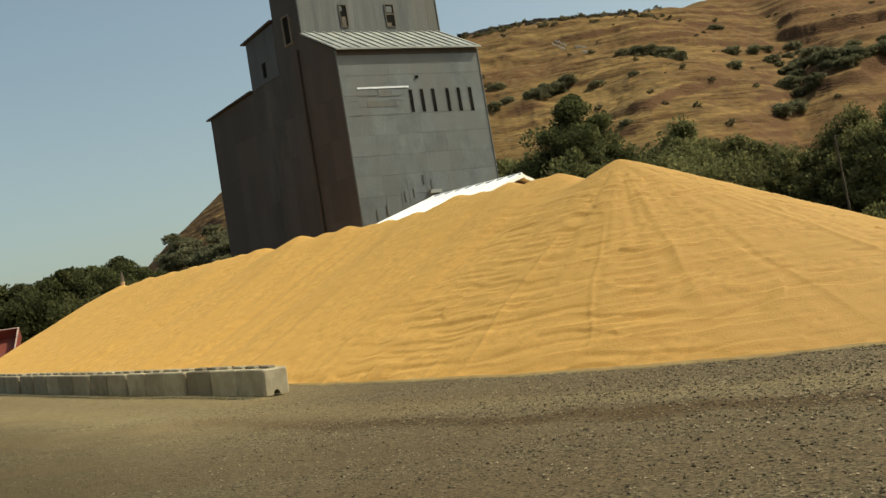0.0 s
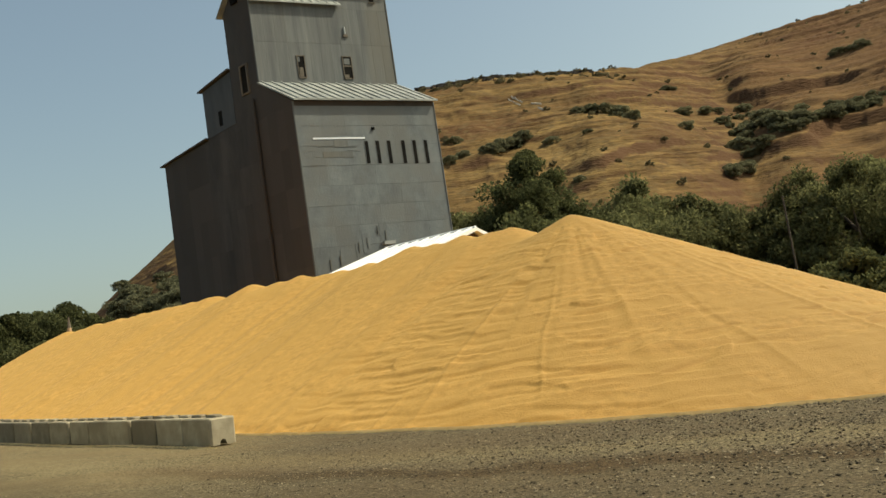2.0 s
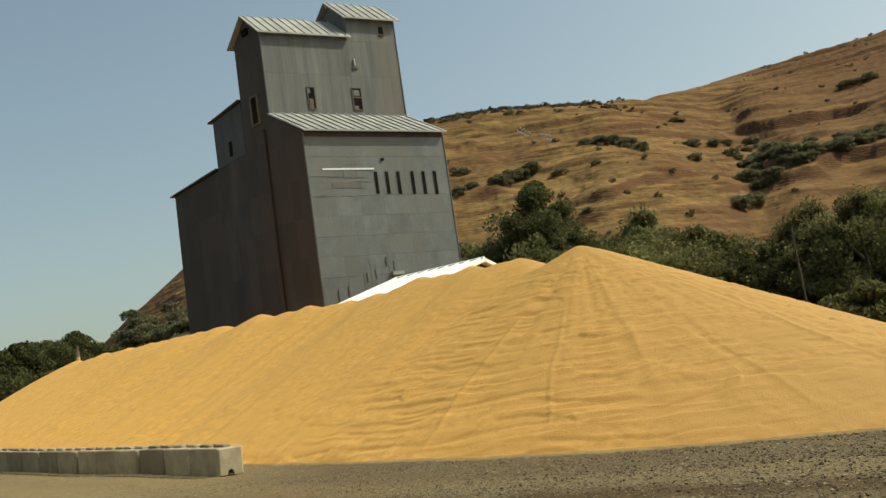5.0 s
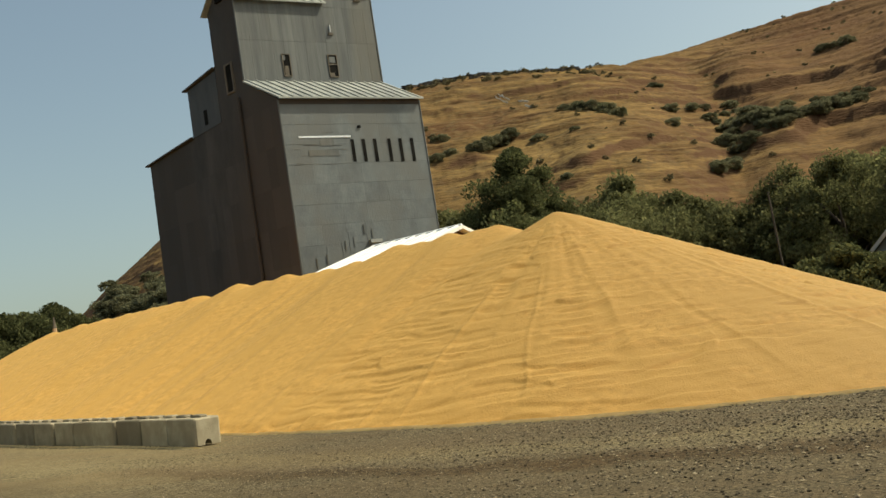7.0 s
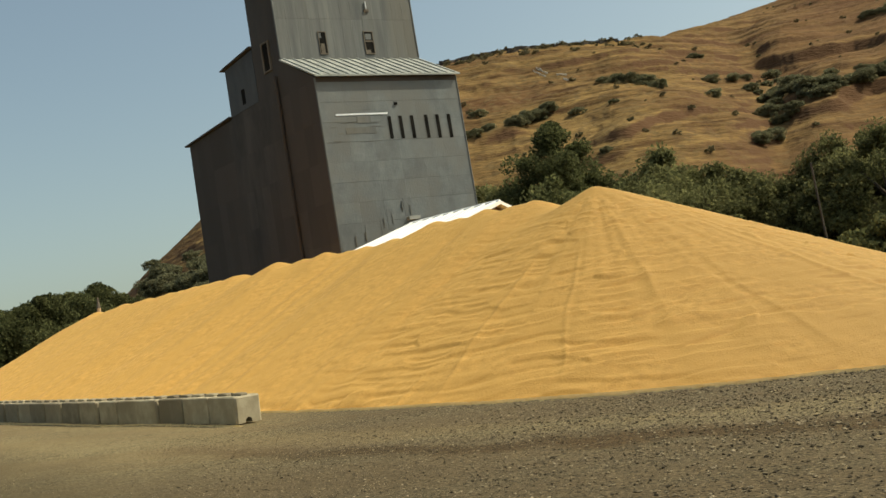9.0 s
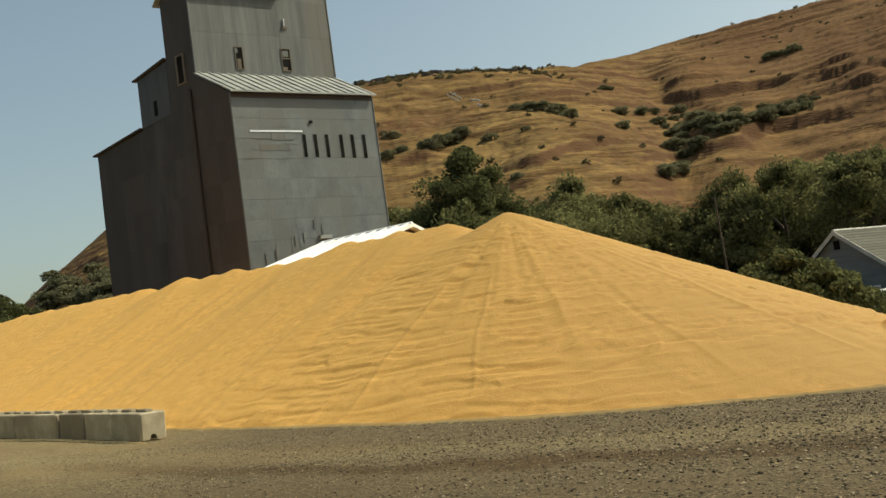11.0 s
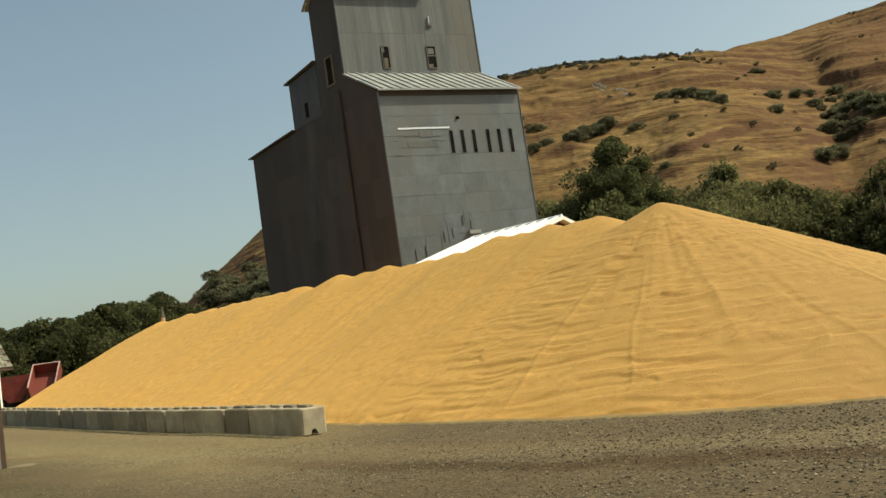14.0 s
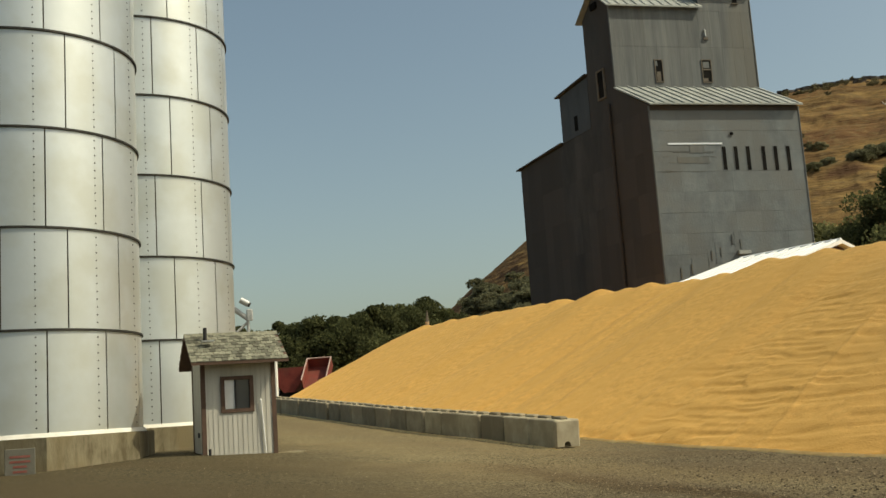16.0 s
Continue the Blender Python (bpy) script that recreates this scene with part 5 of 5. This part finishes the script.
# the dark tree beside the elevator, then the belt at the foot of the hill
dark_tree = build_tree(18.0, 11.0, 7, "large dark green deciduous tree behind the annex", M_LEAF_FAR, leaf=0.17, dense=230, nclump=170, low=0.12)
dark_tree.matrix_world = pose(*polar(8.3, 92), 1.5, 0, 0, 40)
belt = [build_tree(9.5, 8.5, 20 + i, "green willow tree in the belt below the hill", (M_LEAF_GREY, M_LEAF)[i % 3 == 2], leaf=0.14, dense=200, nclump=76, low=0.02) for i in range(5)]
spots = []
rng = random.Random(12)
for i in range(38):
    az = 3.6 + i * 0.75 + rng.uniform(-0.4, 0.4)
    d = rng.uniform(84, 104)
    top = 2.2 + d * float(np.interp(az, (4, 8, 11, 14, 17, 20, 22, 34), (0.146, 0.142, 0.142, 0.144, 0.122, 0.116, 0.122, 0.128)))
    x, y, _, z = on_land(az, d, 1)
    spots.append((x, y, (top - z) / 9.5 * rng.uniform(0.8, 1.03), z))
scatter(belt, spots, "tree belt below the hill", 1)
tall = [build_tree(13.0, 9.5, 40 + i, "tall dusty green tree behind the house", M_LEAF_GREY, leaf=0.15, dense=240, nclump=80, low=0.12) for i in range(3)]
scatter(tall, [on_land(az, d, s) for az, d, s in ((22.6, 88, 1.0), (24.6, 84, 0.98), (26.6, 90, 0.98), (28.4, 82, 0.96), (30.6, 86, 1.0), (33, 90, 1.05))], "trees behind the house", 2)
shrubs = [build_tree(4.2, 5.0, 60 + i, "rounded dark green shrub behind the grain pile", M_LEAF, leaf=0.16, dense=120, nclump=46, low=0.02, name="shrub", cat="shrub") for i in range(3)]
rng = random.Random(15)
scatter(shrubs, [on_land(az + rng.uniform(-0.4, 0.4), rng.uniform(62, 70), rng.uniform(0.75, 1.0)) for az in (19.2, 20.4, 21.5, 22.6, 23.6, 24.5, 25.3, 26.2)] + [on_land(24.0, 57, 1.15), on_land(24.9, 56.5, 1.1), on_land(25.7, 56, 0.98), on_land(26.3, 55.5, 0.9), on_land(26.9, 55, 0.72), on_land(27.5, 54.5, 0.5)], "shrubs behind the pile", 3)
far = [build_tree(9.0, 11.0, 80 + i, "dark green tree in the distant row", M_LEAF_FAR, leaf=0.2, dense=190, nclump=70, low=0.02) for i in range(3)]
rng = random.Random(16)
scatter(far, [on_land(az, rng.uniform(112, 124), 1.08 * f * rng.uniform(0.92, 1.06)) for az, f in [(-15.3, 0.9), (-16.3, 1.05), (-17.7, 0.95), (-18.8, 0.95), (-19.8, 0.9), (-20.8, 0.88), (-21.8, 0.78), (-22.8, 0.78), (-17.2, 0.9), (-18.3, 0.98), (-19.3, 0.96), (-20.3, 0.92), (-21.3, 0.88), (-22.3, 0.84), (-23.3, 0.82), (-24.3, 0.82), (-25.3, 0.8), (-26.4, 0.8), (-27.6, 0.75), (-29, 0.75), (-30.5, 0.75), (-32, 0.75)]], "distant tree row", 4)

# bushes on the hill
hill_bush = [build_tree(3.0, 6.8, 100 + i, "green bush on the dry hillside, paled in colour for haze", M_LEAF_HILL, leaf=0.2, dense=130, nclump=52, low=0.0, name="bush", cat="bush") for i in range(3)]


def hill_spot(az, tan, s):
    """Where the line of that slope from the yard meets the hill."""
    d = np.arange(100, 440, 0.5)
    x, y = d * math.sin(radians(az)), d * math.cos(radians(az))
    z = hill_z(x, y)
    over = np.nonzero(z > 2.2 + tan * d)[0]
    k = over[0] if len(over) else -1
    return float(x[k]), float(y[k]), s, float(z[k]) - 0.4


SLOPE_BUSHES = [(11.6, 0.218, 0.5), (12.3, 0.2155, 0.7), (13.06, 0.2125, 0.8), (13.8, 0.2075, 0.8), (14.5, 0.2025, 0.65), (16.42, 0.2225, 0.55), (16.75, 0.2215, 0.4),
                (17.06, 0.197, 0.6), (17.08, 0.1845, 0.55), (18.15, 0.1945, 0.6), (18.87, 0.192, 0.5), (6.7, 0.1925, 0.8), (7.2, 0.194, 0.9), (7.84, 0.1945, 0.8), (8.53, 0.201, 0.7),
                (9.99, 0.193, 0.5), (11.97, 0.197, 0.35), (11.17, 0.153, 0.4), (4.76, 0.2075, 0.6), (4.4, 0.19, 0.6), (5.2, 0.194, 0.5), (25.12, 0.2218, 0.7), (26.29, 0.2228, 0.8), (25.7, 0.2222, 0.6)]
GULLY_BUSHES = [(19.15, 0.169, 0.9), (19.5, 0.157, 0.95), (19.77, 0.1435, 0.9), (19.05, 0.1305, 0.9), (20.21, 0.178, 0.9), (21.0, 0.174, 1.0), (21.5, 0.172, 0.9), (21.9, 0.175, 1.0), (22.4, 0.171, 0.9),
                (22.8, 0.1735, 1.0), (23.3, 0.171, 0.9), (23.74, 0.1735, 1.1), (24.3, 0.172, 1.0), (24.9, 0.1715, 1.0), (25.4, 0.1735, 0.9), (25.94, 0.172, 1.0), (26.4, 0.176, 0.9), (26.9, 0.1775, 0.8),
                (19.25, 0.18, 0.8), (20.59, 0.167, 1.0), (20.0, 0.165, 0.9), (19.4, 0.137, 0.8), (-12.38, 0.0906, 0.9), (-13.08, 0.0898, 0.9), (-11.73, 0.1004, 0.9), (-12.48, 0.104, 0.9), (-11.18, 0.089, 1.0),
                (-11.6, 0.112, 0.9), (-13.6, 0.084, 0.8), (-12.0, 0.08, 0.9), (-14.2, 0.086, 0.6)]
jig = random.Random(33)
GULLY_BUSHES += [(jig.uniform(18.8, 21.2), jig.uniform(0.148, 0.186), 0.8) for _ in range(16)] + [(jig.uniform(21, 27), jig.uniform(0.166, 0.184), 0.8) for _ in range(22)]
# thick cover on the west shoulder
SLOPE_BUSHES += [(-13.55, 0.1115, 0.9), (-13.2, 0.107, 0.8)] + [(jig.uniform(-14.0, -10.2), jig.uniform(0.072, 0.104), jig.uniform(0.7, 1.1)) for _ in range(16)]
scatter(hill_bush, [hill_spot(*b) for b in SLOPE_BUSHES] + [hill_spot(a + jig.uniform(-0.15, 0.15), b + jig.uniform(-0.005, 0.004), c * jig.uniform(0.45, 0.95)) for a, b, c in GULLY_BUSHES], "bushes on the hillside", 5)
rng = random.Random(21)
small = [build_tree(2.2, 3.2, 120 + i, "small dark sagebrush on the hillside", M_LEAF_HAZY, leaf=0.24, dense=34, nclump=20, low=0.0, name="sagebrush", cat="bush") for i in range(2)]
tufts = []
for i in range(110):
    az = rng.uniform(2, 31)
    d = rng.uniform(150, 400)
    x, y = polar(az, d)
    tufts.append((x, y, rng.uniform(0.2, 0.55), float(hill_z(x, y)) - 0.15))
for i in range(110):
    az = 3.2 + 11.2 * rng.random()
    x, y = polar(az, rng.uniform(280, 304))
    tufts.append((x, y, rng.uniform(0.25, 0.75), float(hill_z(x, y)) - 0.2))
for i in range(24):
    az = rng.uniform(20.5, 30.5)
    x, y = polar(az, rng.uniform(398, 428))
    tufts.append((x, y, rng.uniform(0.3, 0.6), float(hill_z(x, y)) - 0.2))
scatter(small, tufts, "sagebrush on the hillside", 6)


def build_rimrock():
    rng = np.random.default_rng(9)
    sh = Shape()
    for i in range(420):
        az = rng.uniform(2.5, 12.8)
        d = 300 + rng.normal() * 4
        x, y = polar(az, d)
        s = rng.uniform(0.3, 0.85)
        z = float(hill_z(x, y))
        v = [Vector((x, y, z)) + Vector((sx * s * rng.uniform(0.6, 1.4), sy * s * rng.uniform(0.6, 1.2), sz * s * rng.uniform(0.5, 0.9))) for sx in (-1, 1) for sy in (-1, 1) for sz in (-0.5, 1)]
        sh.add(v, [(0, 1, 3, 2), (4, 6, 7, 5), (0, 4, 5, 1), (2, 3, 7, 6), (0, 2, 6, 4), (1, 5, 7, 3)])
    me = mesh_of("rimrock", sh.v, sh.f, M_BASALT)
    tagged(new("rimrock", me), "broken dark basalt rim along the hill crest", "rocks", kind="stuff")


build_rimrock()


def build_letters():
    """White strokes of stones laid out on the slope."""
    for a0, s0, a1, s1 in ((8.06, 0.2408, 8.63, 0.2337), (8.27, 0.242, 8.78, 0.2365), (9.25, 0.2335, 9.77, 0.2315), (9.59, 0.228, 9.85, 0.2262)):
        t = thing("stone_stroke", "whitewashed stones laid in a stroke on the hillside", "stones", "white stone strokes")
        rr = random.Random(int(a0 * 100))
        n = 12
        for i in range(n):
            f = i / (n - 1)
            px, py, _, zz = hill_spot(a0 + (a1 - a0) * f + rr.uniform(-0.02, 0.02), s0 + (s1 - s0) * f, 1)
            k = rr.uniform(0.1, 0.19)
            part("stone", Shape().bevel_box(-k, -k, -0.3, k, k, 0.25, 0.05, Matrix.Translation((px, py, zz + 0.4))), M_LETTER, t)


build_letters()


# ---------- pole, truck, auger ----------
def build_pole():
    x, y = polar(21.35, 72)
    t = thing("utility_pole", "weathered wooden utility pole among the trees", "pole", at=Matrix.Translation((x, y, 0)))
    part("shaft", Shape().tube((0, 0, -0.5), (-0.15, 0, 9.8), 0.1, 0.06, 10), M_BARK, t)
    part("pole_cap", Shape().tube((-0.15, 0, 9.8), (-0.15, 0, 9.87), 0.08, 0.06, 10), M_ZINC_DARK, t)


build_pole()


def build_truck():
    x, y = polar(-22.15, 74)
    z = float(ground_z(x, y))
    t = thing("dump_truck", "red grain truck with its bed tipped up behind the pile", "truck", at=Matrix.Translation((x, y, z)) @ pose(0, 0, 0, 0, 0, 100) @ Matrix.Scale(0.8, 4))
    part("chassis", Shape().box(-2.6, -0.45, 0.7, 3.6, 0.45, 0.95), M_BLACK, t)
    cab = Shape().prism([(2.0, 0.9), (3.9, 0.9), (3.9, 1.6), (3.2, 1.75), (2.9, 2.6), (2.0, 2.6)], lambda a, p, q: (p, a, q), -1.0, 1.0)
    part("cab", cab, M_RED, t)
    part("windscreen", Shape().prism([(3.22, 1.78), (3.27, 1.78), (2.97, 2.5), (2.92, 2.5)], lambda a, p, q: (p, a, q), -0.9, 0.9), glass("cab_glass", (0.03, 0.03, 0.035)), t)
    bed = new("bed")
    bed.parent = t
    bed.matrix_local = Matrix.Translation((-2.4, 0, 1.1)) @ pose(0, 0, 0, 0, -36, 0)
    bed["label"] = "raised red steel bed with pale rims"
    L, B, H = 3.2, 1.05, 0.95
    part("floor", Shape().box(0, -B, 0, L, B, 0.1), M_RED, bed)
    part("side", Shape().box(0, -B, 0.1, L, -B + 0.07, H), M_RED, bed)
    part("side", Shape().box(0, B - 0.07, 0.1, L, B, H), M_RED, bed)
    part("headboard", Shape().box(L - 0.08, -B + 0.07, 0.1, L, B - 0.07, H), M_RED, bed)
    for b in ((0, -B - 0.03, H, L, -B + 0.08, H + 0.06), (0, B - 0.08, H, L, B + 0.03, H + 0.06), (L - 0.1, -B + 0.08, H, L, B - 0.08, H + 0.06)):
        part("rim", Shape().box(*b), M_RIM, bed)
    for wx in (2.9, -1.2, -2.2):
        for s in (-1, 1):
            w = part("wheel", Shape().tube((wx, s * 0.75, 0.5), (wx, s * 1.02, 0.5), 0.5, n=20), M_TYRE, t)
            part("rim", Shape().tube((wx, s * 1.02, 0.5), (wx, s * 1.04, 0.5), 0.26, n=14), M_WHITE, w)
    part("hoist", Shape().tube((0.8, 0, 0.9), (0.1, 0, 2.6), 0.09), M_STEEL, t)


def build_cart():
    x, y = polar(-23.75, 74)
    t = thing("grain_cart", "red farm grain cart standing beyond the heap", "farm cart", at=Matrix.Translation((x, y, float(ground_z(x, y)))) @ pose(0, 0, 0, 0, 0, 15) @ Matrix.Scale(0.72, 4))
    part("hopper", Shape().prism([(-0.5, 1.0), (0.5, 1.0), (1.5, 2.3), (1.5, 3.3), (-1.5, 3.3), (-1.5, 2.3)], lambda a, p, q: (p, a, q), -1.2, 1.2), M_RED, t)
    part("ladder", Shape().tube((-1.55, -1.25, 0.8), (-1.55, -1.25, 3.4), 0.03).tube((-1.2, -1.25, 0.8), (-1.2, -1.25, 3.4), 0.03), M_WHITE, t)
    part("axle", Shape().box(-1.3, -0.15, 0.6, 1.3, 0.15, 1.05), M_BLACK, t)
    for s in (-1, 1):
        part("wheel", Shape().tube((s * 1.0, 0, 0.65), (s * 1.45, 0, 0.65), 0.65, n=20), M_TYRE, t)


def build_trailer():
    x, y = polar(-24.75, 58)
    t = thing("box_trailer", "white box trailer parked beyond the booth", "trailer", at=Matrix.Translation((x, y, float(ground_z(x, y)))) @ pose(0, 0, 0, 0, 0, 24))
    part("box", Shape().bevel_box(-1.0, -1.6, 0.7, 0.35, 1.6, 2.75, 0.05), M_WHITE, t)
    part("bumper", Shape().box(-0.95, -1.72, 0.55, 0.3, -1.6, 0.7), M_BLACK, t)
    for sx in (-0.9, 0.15):
        part("wheel", Shape().tube((sx, 0.3, 0.36), (sx + 0.2, 0.3, 0.36), 0.38, n=18), M_TYRE, t)


build_cart()
build_trailer()
build_truck()


def build_auger():
    x, y = polar(-26.1, 38.0)
    z = float(ground_z(x, y))
    t = thing("grain_auger", "grey steel grain auger with motor head beside the silo", "auger", at=Matrix.Translation((x, y, z + 0.35)) @ pose(0, 0, 0, 0, 0, 25) @ Matrix.Scale(1.1, 4))
    part("mast", Shape().tube((-0.32, 0, -0.4), (-0.3, 0, 2.9), 0.045).tube((0.2, 0, -0.4), (0.16, 0, 3.3), 0.045), M_STEEL, t)
    part("brace", Shape().tube((-0.3, 0, 2.85), (0.16, 0, 3.25), 0.04).tube((-0.3, 0, 2.2), (0.18, 0, 2.75), 0.035).tube((0.18, 0, 2.2), (-0.3, 0, 2.75), 0.035), M_STEEL, t)
    part("spout", Shape().tube((-0.34, 0, 3.75), (0.22, 0, 3.3), 0.09, 0.07, 12), M_STEEL, t)
    part("motor", Shape().tube((-0.05, -0.1, 3.95), (0.2, -0.1, 3.8), 0.1, n=14), M_STEEL, t)
    part("motor_cap", Shape().tube((0.2, -0.1, 3.8), (0.25, -0.1, 3.77), 0.075, n=12), M_BLACK, t)
    part("housing", Shape().bevel_box(0.12, -0.1, 3.3, 0.32, 0.1, 3.65, 0.03), M_STEEL, t)


build_auger()


def build_post():
    x, y = polar(-16.4, 64)
    t = thing("marker_post", "faded orange tapered post standing at the heap's far end", "post", at=Matrix.Translation((x, y, 1.2)))
    part("shaft", Shape().tube((0, 0, 0), (0.05, 0, 6.3), 0.16, 0.12, 8), M_MARKER, t)
    part("cap", Shape().tube((0.05, 0, 6.3), (0.06, 0, 6.95), 0.12, 0.03, 8), M_OLDWOOD, t)


build_post()
